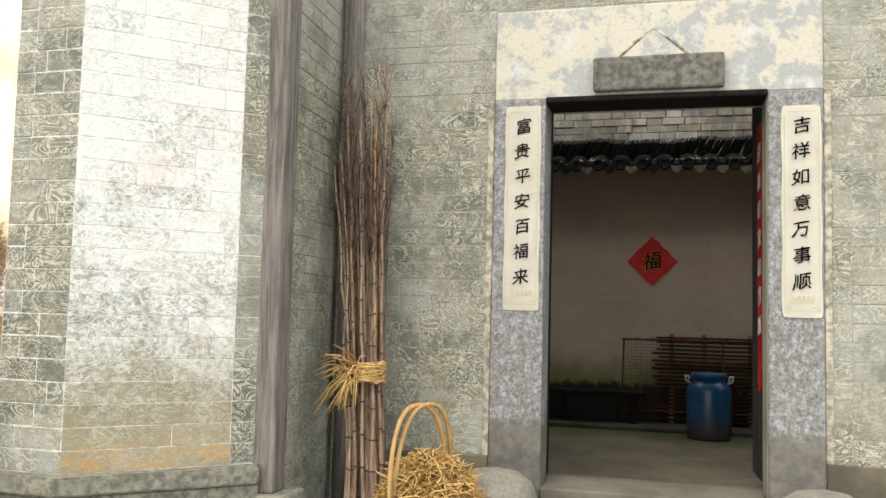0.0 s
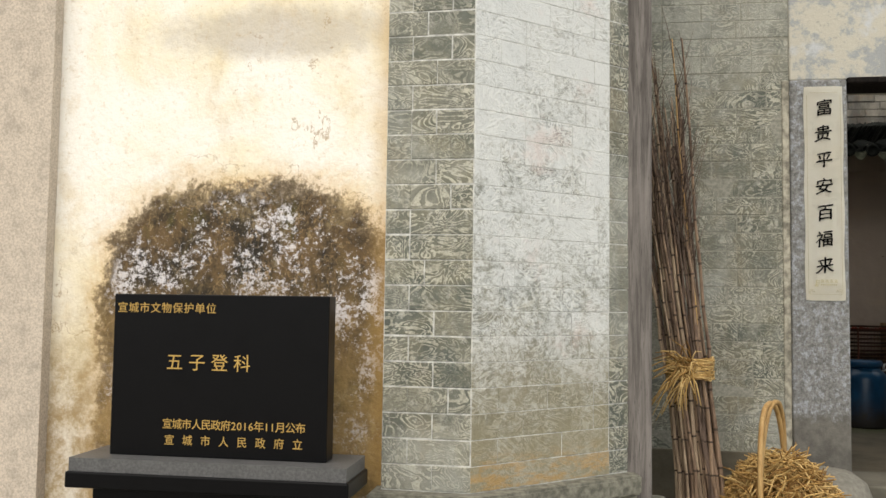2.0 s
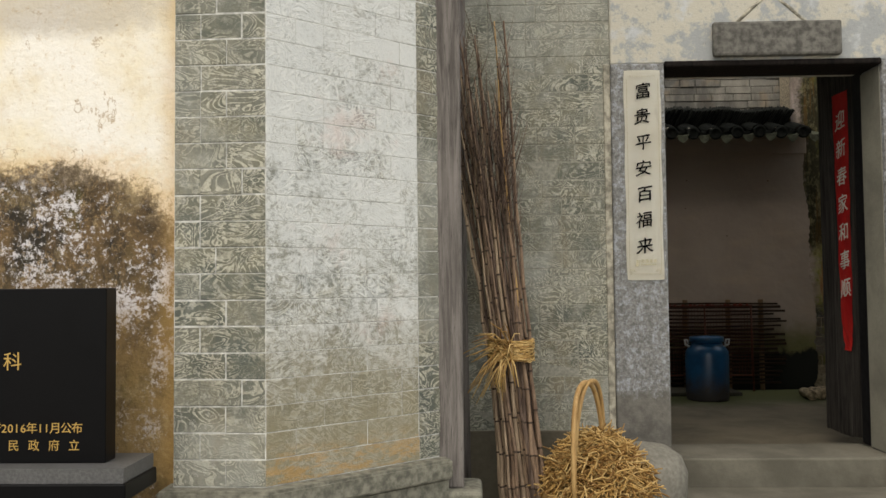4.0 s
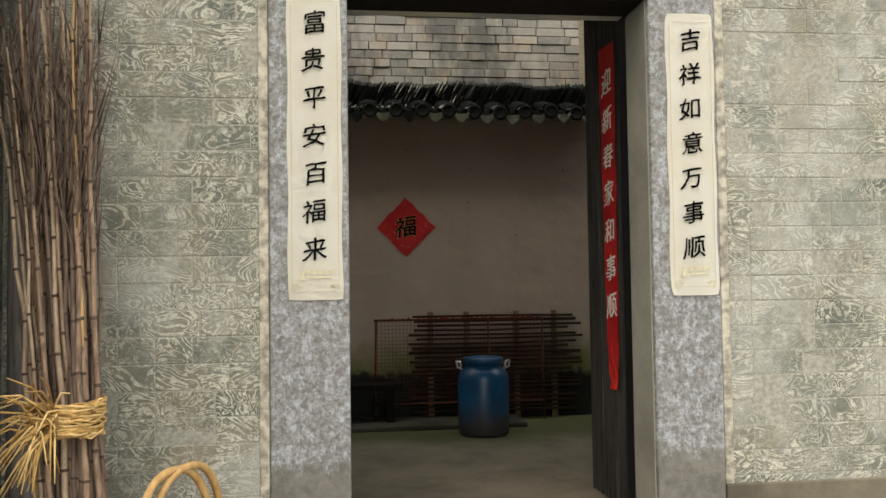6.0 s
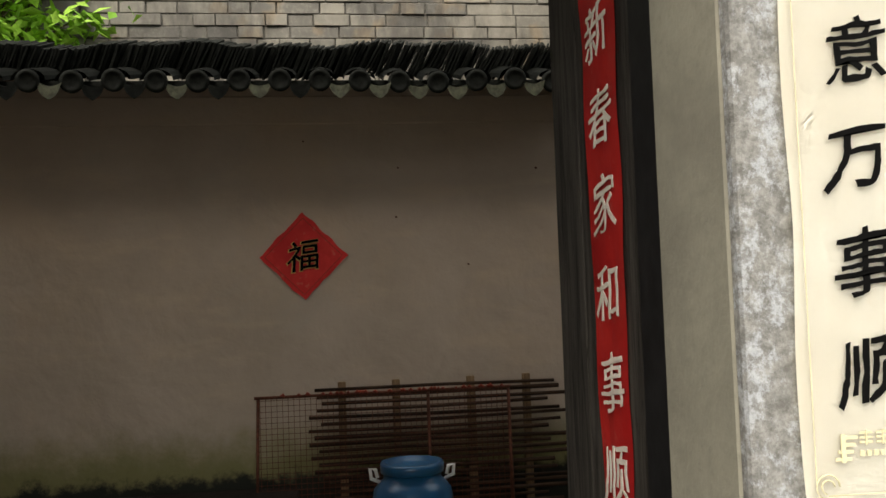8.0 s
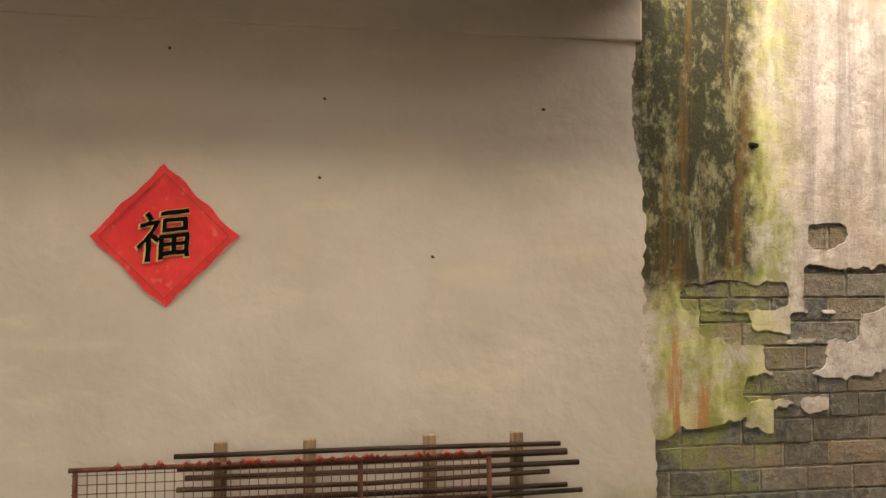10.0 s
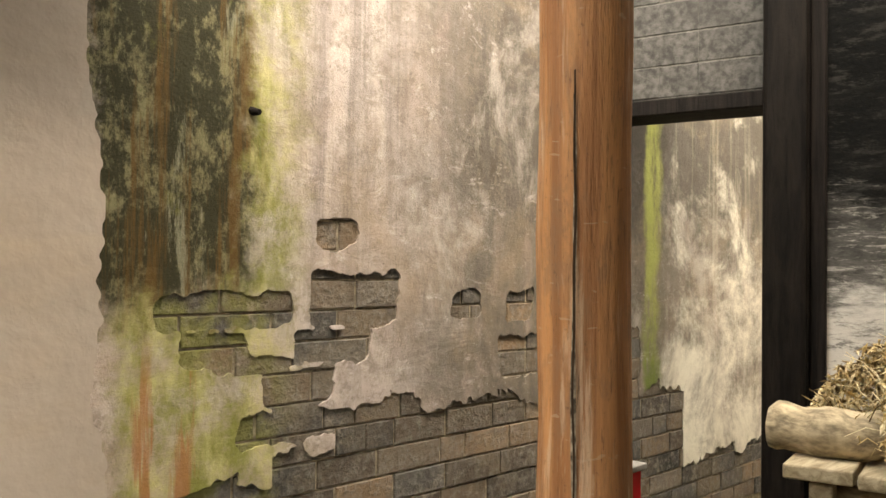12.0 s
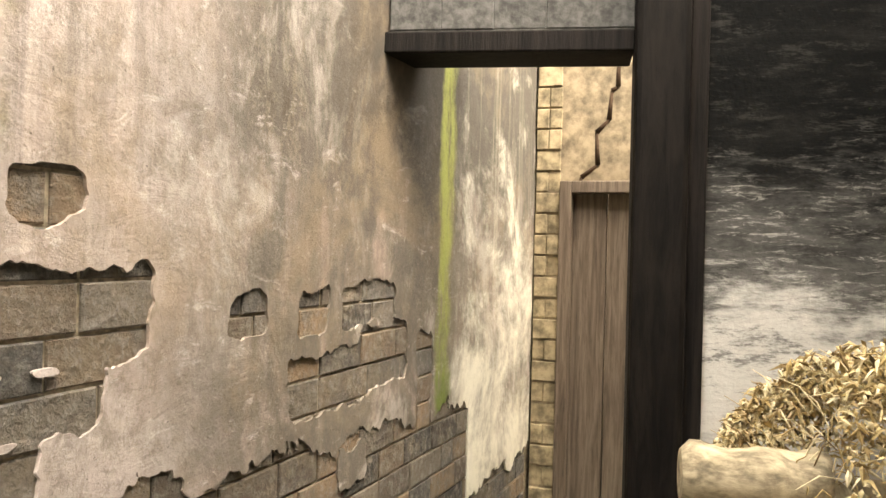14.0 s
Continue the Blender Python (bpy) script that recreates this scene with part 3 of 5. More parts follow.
BROWNWOOD = wood("brown_board", (0.07, 0.05, 0.036), (0.17, 0.13, 0.095), 0.8, 0.6)
PLANK = wood("pale_plank", (0.22, 0.17, 0.1), (0.48, 0.4, 0.27), 0.85, 0.5, axis=(0.6, 6, 6))
POST = post_wood()
SOOT = black_wall()
FLOOR = concrete("court_floor", (0.2, 0.172, 0.122), (0.12, 0.104, 0.075), 0.95)
DAMP = concrete("damp_stone", (0.07, 0.066, 0.045), (0.035, 0.033, 0.024))
STEP = concrete("step_stone", (0.17, 0.158, 0.125), (0.1, 0.093, 0.072))
EARTH = concrete("yard_paving", (0.3, 0.285, 0.25), (0.22, 0.21, 0.18))
BROW = plain("mouldy_grey_stone", (0.12, 0.115, 0.102), 0.9, var=0.45, scale=28, bump=0.7)
REVEAL = concrete("cement_reveal", (0.27, 0.26, 0.21), (0.18, 0.172, 0.14))
PLINTH = concrete("brown_cement_plinth", (0.16, 0.14, 0.1), (0.08, 0.07, 0.05))
LEDGE = plain("ledge_stone", (0.18, 0.175, 0.14), 0.85, var=0.45, scale=28, bump=0.7)
STONE = plain("bench_stone", (0.2, 0.19, 0.16), 0.85, var=0.2, scale=45, bump=0.4)
GRANITE = plain("polished_black_granite", (0.004, 0.004, 0.0045), 0.3, var=0.1, scale=80, bump=0.0, spec=0.12)
GRANITE_EDGE = plain("lighter_grey_granite", (0.1, 0.1, 0.1), 0.4, var=0.25, scale=90, bump=0.1)
GOLD = plain("gold_paint", (0.5, 0.32, 0.09), 0.5, var=0.1, scale=60)
INK = plain("black_ink", (0.004, 0.004, 0.004), 0.8, var=0.1, spec=0.03, bump=0.0)
SILVER = plain("silver_ink", (0.62, 0.56, 0.5), 0.5, var=0.1)
OLIVE = plain("olive_ink", (0.6, 0.55, 0.36), 0.6, var=0.1)
PAPER = scroll_paper()
RED = red_paper()
DARKRED = plain("dark_red_ink", (0.2, 0.03, 0.015), 0.6, var=0.2)
TILE = plain("black_roof_tile", (0.014, 0.016, 0.014), 0.75, var=0.5, scale=35, bump=0.5, spec=0.12)
TILE_PALE = plain("mossy_roof_tile", (0.16, 0.17, 0.12), 0.75, var=0.4, scale=35, bump=0.4)
CANE = wood("dry_cane", (0.085, 0.052, 0.038), (0.32, 0.22, 0.145), 0.7, 0.6)
CANE_PALE = wood("pale_cane", (0.2, 0.14, 0.095), (0.46, 0.35, 0.24), 0.7, 0.5)
NODE = plain("cane_node", (0.06, 0.04, 0.028), 0.8)
CANE_DARK = wood("dark_cane", (0.075, 0.05, 0.038), (0.17, 0.12, 0.09), 0.75, 0.4)
BAMBOO = wood("yellow_bamboo", (0.35, 0.2, 0.07), (0.5, 0.33, 0.14), 0.5, 0.3)


def litter(name, dark, mid, pale):
    """Loose straw, leaves or pods, each piece of its own shade."""
    k = Mat(name, 0.7)
    r = k.geo.outputs["Random Per Island"]
    c = k.ramp(r, (0.0, dark), (0.35, mid), (0.75, pale), (1.0, mid))
    return k.done(k.mix(k.span(k.noise(60, 4), 0.4, 0.7, 0, 0.35), c, dark), k.noise(90, 4), 0.3, 0.003)


STRAW = litter("straw", (0.2, 0.1, 0.03), (0.5, 0.31, 0.1), (0.7, 0.5, 0.22))
DRYLEAF = litter("dry_leaf", (0.13, 0.08, 0.03), (0.5, 0.36, 0.15), (0.8, 0.7, 0.46))
LOGWOOD = plain("log_bark", (0.36, 0.29, 0.19), 0.9, var=0.6, scale=32, bump=1.0, stretch=(1, 0.4, 1))


def drum_plastic():
    """Glossy blue plastic, brown with dried mud towards the floor."""
    k = Mat("blue_plastic", 0.35, 0, 0.5)
    z = k.xyz()[2]
    n1 = k.noise(14, 7, 0.7)
    c = k.mix(k.span(k.noise(6, 5), 0.35, 0.65), (0.01, 0.085, 0.19), (0.006, 0.055, 0.13))
    mud = k.span(k.math("ADD", z, k.math("MULTIPLY", n1, 0.3)), 0.45, 0.72, 0.9, 0)
    c = k.mix(mud, c, (0.045, 0.032, 0.02))
    return k.done(c, n1, 0.1, 0.004, k.math("ADD", 0.33, k.math("MULTIPLY", mud, 0.4)))


BLUE = drum_plastic()
WHITE = plain("white_plastic", (0.7, 0.7, 0.68), 0.5, var=0.1)
RUST = plain("rusty_iron", (0.1, 0.035, 0.02), 0.8, 0.2, var=0.4, scale=40)
TANWOOD = wood("tan_lath", (0.12, 0.075, 0.04), (0.27, 0.18, 0.1), 0.8, 0.5)
SLAT = wood("dark_bamboo_slat", (0.014, 0.009, 0.006), (0.06, 0.034, 0.021), 0.75, 0.4, axis=(0.6, 8, 8), spec=0.15)
REDPAINT = plain("red_paint", (0.5, 0.018, 0.02), 0.45, var=0.15, scale=14, bump=0.1)
LID = plain("grey_dusty_board", (0.24, 0.225, 0.2), 0.8, var=0.2)
GREEN = litter("leaf_green", (0.1, 0.24, 0.02), (0.24, 0.48, 0.04), (0.4, 0.66, 0.1))
TWIG = plain("twig", (0.09, 0.06, 0.04), 0.8)

# ---- bricks ----
BRICK_MESH = {}


def brick_mesh(w, h, d, mat, key):
    """One worn brick, its front at y = 0, reaching back to d; shared by all of one size."""
    q = (round(w, 2), round(h, 3), key)
    if q not in BRICK_MESH:
        bm = bmesh.new()
        b = 0.0018 if key == "w" else 0.003
        hw, hh = round(w, 2) / 2, h / 2
        back = [bm.verts.new((sx * hw, d, sz * hh)) for sx, sz in ((-1, -1), (1, -1), (1, 1), (-1, 1))]
        mid = [bm.verts.new((sx * hw, b, sz * hh)) for sx, sz in ((-1, -1), (1, -1), (1, 1), (-1, 1))]
        top = [bm.verts.new((sx * (hw - b), 0, sz * (hh - b))) for sx, sz in ((-1, -1), (1, -1), (1, 1), (-1, 1))]
        bm.faces.new(top)
        for i in range(4):
            j = (i + 1) % 4
            bm.faces.new((mid[i], mid[j], top[j], top[i]))
            bm.faces.new((back[i], back[j], mid[j], mid[i]))
        bmesh.ops.recalc_face_normals(bm, faces=bm.faces)
        BRICK_MESH[q] = mesh_of(bm, "brick", mat)
    return BRICK_MESH[q]


def lay(wall, start, heading, length, z0, z1, mat, key, course=0.1, brick=0.27, joint=0.003, proud=0.0014, seed=1, keep=None, rough=0.0015, name="brick", mixed=(1.0, 1.0, 1.0, 0.5, 0.8)):
    """Courses of bricks along a wall's face; heading is the way along it in degrees, the face looks to its right hand."""
    rnd = random.Random(seed)
    turn = Matrix.Translation((*start, 0)) @ Matrix.Rotation(radians(heading), 4, "Z")
    z, row = z0, 0
    while z < z1 - 0.02:
        h = min(course, z1 - z) - joint
        s = 0.0
        first = True
        while s < length - 0.005:
            w = brick * rnd.choice(mixed)
            if first and row % 2:
                w = brick * 0.5
            first = False
            if length - s - w < 0.06:
                w = length - s
            w = min(w, length - s)
            if keep is None or keep(s + w / 2, z + h / 2):
                ob = new(name, brick_mesh(w - joint, h, 0.03, mat, key))
                ob.matrix_basis = turn @ pose(s + w / 2, -proud + rnd.uniform(-rough, rough), z + h / 2 + joint / 2, rnd.uniform(-0.25, 0.25), 0, rnd.uniform(-0.3, 0.3))
                ob.parent = wall
            s += w
        z += course
        row += 1


# ---- ground, street front ----
bm = bmesh.new()
bmesh.ops.create_grid(bm, x_segments=4, y_segments=4, size=300)
bmesh.ops.translate(bm, vec=(0, 0, 0), verts=bm.verts)
setting("ground", bm, EARTH, "grey trodden paving outside the gate", "ground")

FACE = 4.48
wall_front = setting("wall_front_left", boxed(-2.1, -1.12, FACE, 4.9, 0, 3.9), MORTAR, "grey marbled brick wall beside the gate", "wall")
wall_front_right = setting("wall_front_right", boxed(0.665, 4.2, FACE, 4.9, 0, 3.9), MORTAR, "grey marbled brick wall beside the gate", "wall")
wall_over = setting("wall_over_gate", boxed(-1.12, 0.665, FACE, 4.9, 3.08, 3.9), MORTAR, "grey brick wall above the gate", "wall")
lintel = setting("gate_lintel", boxed(-1.12, 0.665, FACE - 0.012, 4.86, 2.55, 3.08, bevel=0.008), LINTEL, "stone lintel with flaking grey and cream limewash", "lintel")
bm = boxed(-1.12, -0.82, FACE - 0.02, 4.72, 0.0, 2.55, bevel=0.01)
setting("gate_jamb_left", bm, JAMB, "pitted stone gate jamb with worn blue-white limewash", "door jamb")
bm = boxed(0.385, 0.665, FACE - 0.02, 4.72, 0.0, 2.55, bevel=0.01)
setting("gate_jamb_right", bm, JAMB, "pitted stone gate jamb with worn blue-white limewash", "door jamb")
setting("threshold", boxed(-0.82, 0.385, 4.42, 4.86, 0.0, 0.355, bevel=0.012), STEP, "worn grey stone threshold of the gate", "step")
setting("step", boxed(-0.95, 0.55, 3.95, 4.42, 0.0, 0.2, bevel=0.012), STEP, "worn grey stone step before the gate", "step")

# Near-black strip stands in for the shaded underside of the concrete head.
setting("gate_head", boxed(-0.82, 0.385, FACE - 0.03, 4.72, 2.525, 2.56, bevel=0.01), BLACKWOOD, "head of the gate opening, its dark underside put into the colour", "door frame")
for gx0, gx1 in ((0.392, 0.48), (-0.9, -0.826)):
    setting("gate_frame_post", boxed(gx0, gx1, 4.722, 4.86, 0.355, 2.7, bevel=0.008), BLACKPAINT, "black-painted timber post of the gate frame", "door frame")

setting("gate_reveal", boxed(0.379, 0.3845, FACE + 0.004, 4.716, 0.36, 2.52), REVEAL, "smooth olive-grey cement on the inner face of the gate jamb", "door jamb")
setting("plinth_right", boxed(0.67, 4.2, FACE - 0.014, FACE + 0.02, 0.0, 0.57, bevel=0.006), PLINTH, "stained brown cement plinth under the brick wall", "plinth")
setting("plinth_left", boxed(-1.95, -1.125, FACE - 0.014, FACE + 0.02, 0.0, 0.5, bevel=0.006), PLINTH, "stained brown cement plinth under the brick wall", "plinth")

# splayed pier of the gate front
PA, PB, PC = (-3.05, 2.862), (-2.695, 2.85), (-2.061, 3.44)
pier = setting("gate_pier", prism([(-3.05, 2.8625), (-2.695, 2.8505), (-2.0615, 3.4405), (-2.1, 4.6), (-3.045, 4.6)], 0.0, 3.9), LIME_MORTAR, "splayed brick pier with worn limewash", "pier")
setting("pier_side_wall", prism([(-2.12, 3.46), (-2.04, 3.46), (-2.08, FACE), (-2.2, FACE)], 0.0, 3.9), MORTAR, "shaded brick side of the pier", "wall")
for i, (z0, z1, d) in enumerate(((0.475, 0.558, 0.07), (0.385, 0.475, 0.035), (0.0, 0.385, 0.0))):
    bm = prism([(-3.09, 2.85 - d), (-2.685 + d * 0.3, 2.838 - d), (-2.04 + d * 0.5, 3.43 - d * 0.8), (-2.1, 3.6), (-3.09, 3.6)], z0, z1)
    bmesh.ops.bevel(bm, geom=list(bm.edges), offset=0.01, segments=2, affect="EDGES")
    setting(("pier_ledge", "pier_moulding", "pier_plinth")[i], bm, LEDGE, "moulded grey stone at the foot of the pier", "ledge")
setting("post_base", boxed(-2.16, -1.88, 3.38, 3.66, 0, 0.42, bevel=0.02), LEDGE, "squared stone under the grey timber post", "post base")
bm = boxed(-2.105, -1.96, 3.435, 3.58, 0.42, 3.9, bevel=0.01)
setting("pier_post", bm, GREYWOOD, "weathered grey timber post against the pier", "post")
bm = bmesh.new()
tube(bm, [(-1.98, 4.4, 0.0), (-1.99, 4.42, 1.5), (-1.98, 4.42, 3.9)], [0.055, 0.05, 0.05], 12)
setting("corner_post", bm, GREYWOOD, "weathered grey timber post in the wall corner", "post")

setting("wall_yellow", boxed(-4.52, -3.045, 2.93, 3.3, 0, 3.9), YELLOW, "yellowed plaster wall with a black mould patch", "wall")
setting("wall_far_left", boxed(-9, -4.52, 2.87, 3.3, 0, 3.9), SANDY, "coarse sandy rendered wall", "wall")

# ---- courtyard shell ----
FZ = 0.265
WY = 8.31
setting("floor", boxed(-3.0, 6.6, 4.86, 8.6, 0.05, FZ), FLOOR, "bare damp grey-brown earth and cement floor", "floor")
setting("wall_left", boxed(-3.2, -3.0, 4.9, 10.0, 0, 3.6), COURT, "plain plaster wall closing the yard", "wall")
RAG = 1.5
bm = boxed(-3.0, 1.3, WY, 8.6, 0.0, 2.83)
wall_court = setting("wall_court", bm, COURT, "beige plaster yard wall, green-black at the foot", "wall")
setting("court_cornice", boxed(-3.0, RAG - 0.06, WY - 0.014, WY + 0.03, 2.6, 2.76, bevel=0.008), COURT, "plaster band under the tiled eave", "cornice")
setting("wall_far_core", boxed(1.3, 6.6, WY + 0.0195, 8.6, 0.0, 3.7), EARTH_MORTAR, "old brick wall behind fallen plaster", "wall")

# skewed timber partition with the black wall
SK = 12.0
part_m = Matrix.Translation((3.545, 8.31, 0)) @ Matrix.Rotation(radians(SK), 4, "Z")


def turned(bm, m):
    bmesh.ops.transform(bm, matrix=m, verts=bm.verts)
    return bm


def pbox(x0, x1, y0, y1, z0, z1, bevel=0.0):
    """A box in the partition's own frame: x across it, y along it from the far wall."""
    return turned(boxed(x0, x1, -y1, -y0, z0, z1, bevel=bevel), part_m)


setting("wall_over_lintel", pbox(0.005, 0.3, 0.0, 0.74, 2.455, 3.7), DARK_MORTAR, "grey brick wall over the inner passage", "wall")
wall_over_lintel = bpy.data.objects["wall_over_lintel"]
setting("passage_lintel", pbox(-0.015, 0.22, -0.03, 0.74, 2.39, 2.455, 0.006), BLACKWOOD, "blackened timber lintel over the passage", "beam")
setting("partition_post", pbox(-0.07, 0.1, 0.74, 0.9, FZ, 3.7, 0.02), SOOTYPOST, "blackened timber post beside the soot-black wall", "post")
setting("partition_trim", pbox(-0.01, 0.09, 0.9, 0.955, FZ, 3.7, 0.006), BLACKWOOD, "narrow blackened timber strip", "trim")
setting("wall_black", pbox(0.02, 0.2, 0.955, 3.7, 0.0, 3.7), SOOT, "soot-black plaster wall, scuffed white below", "wall")
# end wall of the passage with a plank door
setting("wall_passage_end", boxed(5.35, 5.65, 8.18, WY, 0.0, 3.7), OLDPLASTER, "cracked plaster wall end beside the plank door", "wall")
setting("wall_passage_top", boxed(5.35, 5.65, 6.3, 8.18, 2.14, 3.7), OLDPLASTER, "cracked plaster wall above the plank door", "wall")
setting("wall_passage_side", boxed(5.35, 5.65, 4.94, 7.26, 0.0, 2.14), OLDPLASTER, "plaster wall of the passage", "wall")
frame_at = (5.35, 7.75, FZ)
d = thing("door_1", frame_at, "closed brown plank door in a timber frame", "door", kind="structure")
part("door_frame", boxed(5.31, 5.41, 8.12, 8.18, FZ, 2.14, bevel=0.006), BROWNWOOD, d)
part("door_frame", boxed(5.31, 5.41, 7.26, 8.12, 2.08, 2.14, bevel=0.006), BROWNWOOD, d)
for i in range(5):
    part("plank", boxed(5.37 + 0.006 * (i % 2), 5.41, 8.12 - 0.17 * (i + 1) + 0.006, 8.12 - 0.17 * i, FZ, 2.08, bevel=0.004), BROWNWOOD, d)

# Crack drawn as dark rods, the shadow inside it put into the colour.
bm = bmesh.new()
zig = [(7.84, 3.0), (7.86, 2.78), (7.91, 2.74), (7.91, 2.6), (7.94, 2.58), (7.95, 2.44), (8.01, 2.38), (8.0, 2.22), (8.08, 2.16), (8.09, 2.1)]
for (y0, z0), (y1, z1) in zip(zig, zig[1:]):
    tube(bm, [(5.353, y0, z0), (5.353, y1, z1)], [0.009, 0.014], 6)
part("crack", bm, CRACK, bpy.data.objects["wall_passage_top"], "jagged dark settlement crack")

# unseen roofs over the hall side and the gate, edges set for the skylight
setting("unseen_roof_gate", boxed(-3.2, 2.8, 4.5, 7.18, 3.9, 4.0), BLACKWOOD, "unseen dark roof behind the gate, its edge set to shape the skylight", "ceiling")
setting("unseen_roof_hall", boxed(2.8, 6.8, 4.5, 6.2, 3.9, 4.0), BLACKWOOD, "unseen dark roof over the hall, its edge set to shape the skylight", "ceiling")
# Unseen dark linings on the gate wall, added to cut bounced light.
setting("hall_bounce_lining", boxed(0.6, 4.2, 4.904, 4.94, FZ, 3.9), DARK_LINING, "unseen dark boarding added inside the gate wall to cut bounce light", "wall")
setting("gate_bounce_lining", boxed(-3.0, -0.95, 4.904, 4.94, FZ, 3.9), DARK_LINING, "unseen dark boarding added inside the gate wall to cut bounce light", "wall")
setting("wall_hall_back", boxed(4.2, 6.8, 4.5, 4.8, 0, 3.8), COURT, "plain plaster wall closing the hall", "wall")
setting("wall_hall_end", boxed(6.6, 6.8, 4.7, 8.65, 0, 3.8), COURT, "plain plaster wall closing the hall", "wall")

# old log post
bm = bmesh.new()
n = 22
tube(bm, [(1.735 + 0.004 * math.sin(i * 0.9), 7.018 + 0.004 * math.cos(i * 1.3), FZ + 3.45 * i / n) for i in range(n + 1)], [0.084 - 0.006 * i / n + 0.0015 * math.sin(i * 2.1) for i in range(n + 1)], 28)
log_post = setting("hall_post", bm, POST, "peeled orange-brown log post with a long crack", "post")

bm = bmesh.new()
for i in range(60):
    z0, z1 = FZ + 0.3 + 3.0 * i / 60, FZ + 0.3 + 3.0 * (i + 1) / 60
    a0, a1 = [radians(206.5 + 2.2 * math.sin(z * 2.3) + 0.9 * math.sin(z * 11)) for z in (z0, z1)]
    w0, w1 = [0.018 + 0.03 * abs(math.sin(z * 7.3)) * abs(math.sin(z * 3.1)) + 0.016 * abs(math.sin(z * 23)) for z in (z0, z1)]
    r = 0.0865 - 0.006 * (z0 - FZ) / 3.45
    bm.faces.new([bm.verts.new((1.735 + r * math.cos(a), 7.018 + r * math.sin(a), z)) for a, z in ((a0 - w0, z0), (a0 + w0, z0), (a1 + w1, z1), (a1 - w1, z1))])
part("crack_lip", bm, DUSTY_CRACK, log_post, "pale dusty lips of the drying crack")
# Dark strip laid on the post stands for the shadow inside the crack.
bm = bmesh.new()
for i in range(90):
    z0, z1 = FZ + 0.3 + 3.0 * i / 90, FZ + 0.3 + 3.0 * (i + 1) / 90
    a0, a1 = [radians(206.5 + 2.2 * math.sin(z * 2.3) + 0.9 * math.sin(z * 11)) + 0.012 * math.sin(z * 31) for z in (z0, z1)]
    w0, w1 = [0.008 + 0.018 * abs(math.sin(z * 2.7)) for z in (z0, z1)]
    r = 0.0876 - 0.006 * (z0 - FZ) / 3.45
    bm.faces.new([bm.verts.new((1.735 + r * math.cos(a), 7.018 + r * math.sin(a), z)) for a, z in ((a0 - w0, z0), (a0 + w0, z0), (a1 + w1, z1), (a1 - w1, z1))])
part("crack", bm, CRACK, log_post, "long dark drying crack")

# ---- eave of the yard wall ----
def tile_eave():
    e = thing("tile_coping", (0, 8.4, 2.83), "black clay tile coping along the yard wall", "roof", kind="structure")
    bm = prism([(-3.0, 8.06), (RAG - 0.1, 8.06), (RAG - 0.1, 8.66), (-3.0, 8.66)], 2.76, 2.79)
    for v in bm.verts:
        if v.co.y > 8.5:
            v.co.z += 0.14
    part("tile_bed", bm, TILE, e)
    rnd = random.Random(4)
    x = -2.9
    while x < RAG - 0.15:
        dz, dy = rnd.uniform(-0.008, 0.008), rnd.uniform(-0.012, 0.012)
        # cover tile: half round running up the slope, closed by a round end
        bm = bmesh.new()
        seg = 8
        rows = []
        for y, z in ((8.0 + dy, 2.775 + dz), (8.6, 2.95)):
            rows.append([bm.verts.new((x + 0.085 * math.cos(math.pi * k / seg), y, z + 0.06 * math.sin(math.pi * k / seg))) for k in range(seg + 1)])
        for k in range(seg):
            bm.faces.new((rows[0][k], rows[0][k + 1], rows[1][k + 1], rows[1][k]))
        bmesh.ops.solidify(bm, geom=list(bm.faces), thickness=0.012)
        part("cover_tile", bm, TILE, e)
        bm = bmesh.new()
        lathe(bm, [(0.05, 0.0), (0.06, 0.004), (0.06, 0.016), (0.04, 0.018), (0.036, 0.014), (0.01, 0.014)], (0, 0, 0), 18)
        turned(bm, pose(x, 8.0 + dy, 2.77 + dz, 98, 0, 0))
        part("round_end", bm, TILE, e)
        # drip tile: a bowed plate that ends in a hanging lip
        bm = bmesh.new()
        xm = x + 0.105
        vs = []
        for k in range(9):
            u = -1 + k / 4
            top = (xm + u * 0.062, 7.99 + dy, 2.74 + dz + 0.02 * u * u)
            bot = (xm + u * 0.05, 7.985 + dy, 2.735 + dz - 0.016 - 0.05 * (1 - abs(u)) ** 0.6)
            vs.append((bm.verts.new(top), bm.verts.new(bot), bm.verts.new((xm + u * 0.075, 8.6, 2.9 - 0.02 * (1 - u * u)))))
        for a, b in zip(vs, vs[1:]):
            bm.faces.new((a[0], a[1], b[1], b[0]))
            bm.faces.new((a[0], b[0], b[2], a[2]))
        bmesh.ops.solidify(bm, geom=list(bm.faces), thickness=0.008)
        part("drip_tile", bm, TILE_PALE if rnd.random() < 0.55 else TILE, e)
        x += 0.21
    # standing tiles along the ridge
    bm0 = boxed(-0.006, 0.006, -0.09, 0.09, -0.1, 0.1, bevel=0.002)
    me = mesh_of(bm0, "ridge_tile", TILE)
    x, c = -2.95, 0
    while x < RAG - 0.2:
        lean = 28 + rnd.uniform(-5, 5)
        sag = 0.012 * math.sin(x * 5) + 0.01 * math.sin(x * 13)
        ob = new("ridge_tile", me)
        ob.parent = e
        ob.matrix_parent_inverse = Matrix.Translation(-BASES[e.name])
        ob.matrix_basis = pose(x, 8.37 + rnd.uniform(-0.008, 0.008), 2.985 + sag + rnd.uniform(-0.006, 0.006), 24, lean, rnd.uniform(-4, 4))
        x += 0.0175 + rnd.uniform(-0.002, 0.003)


tile_eave()

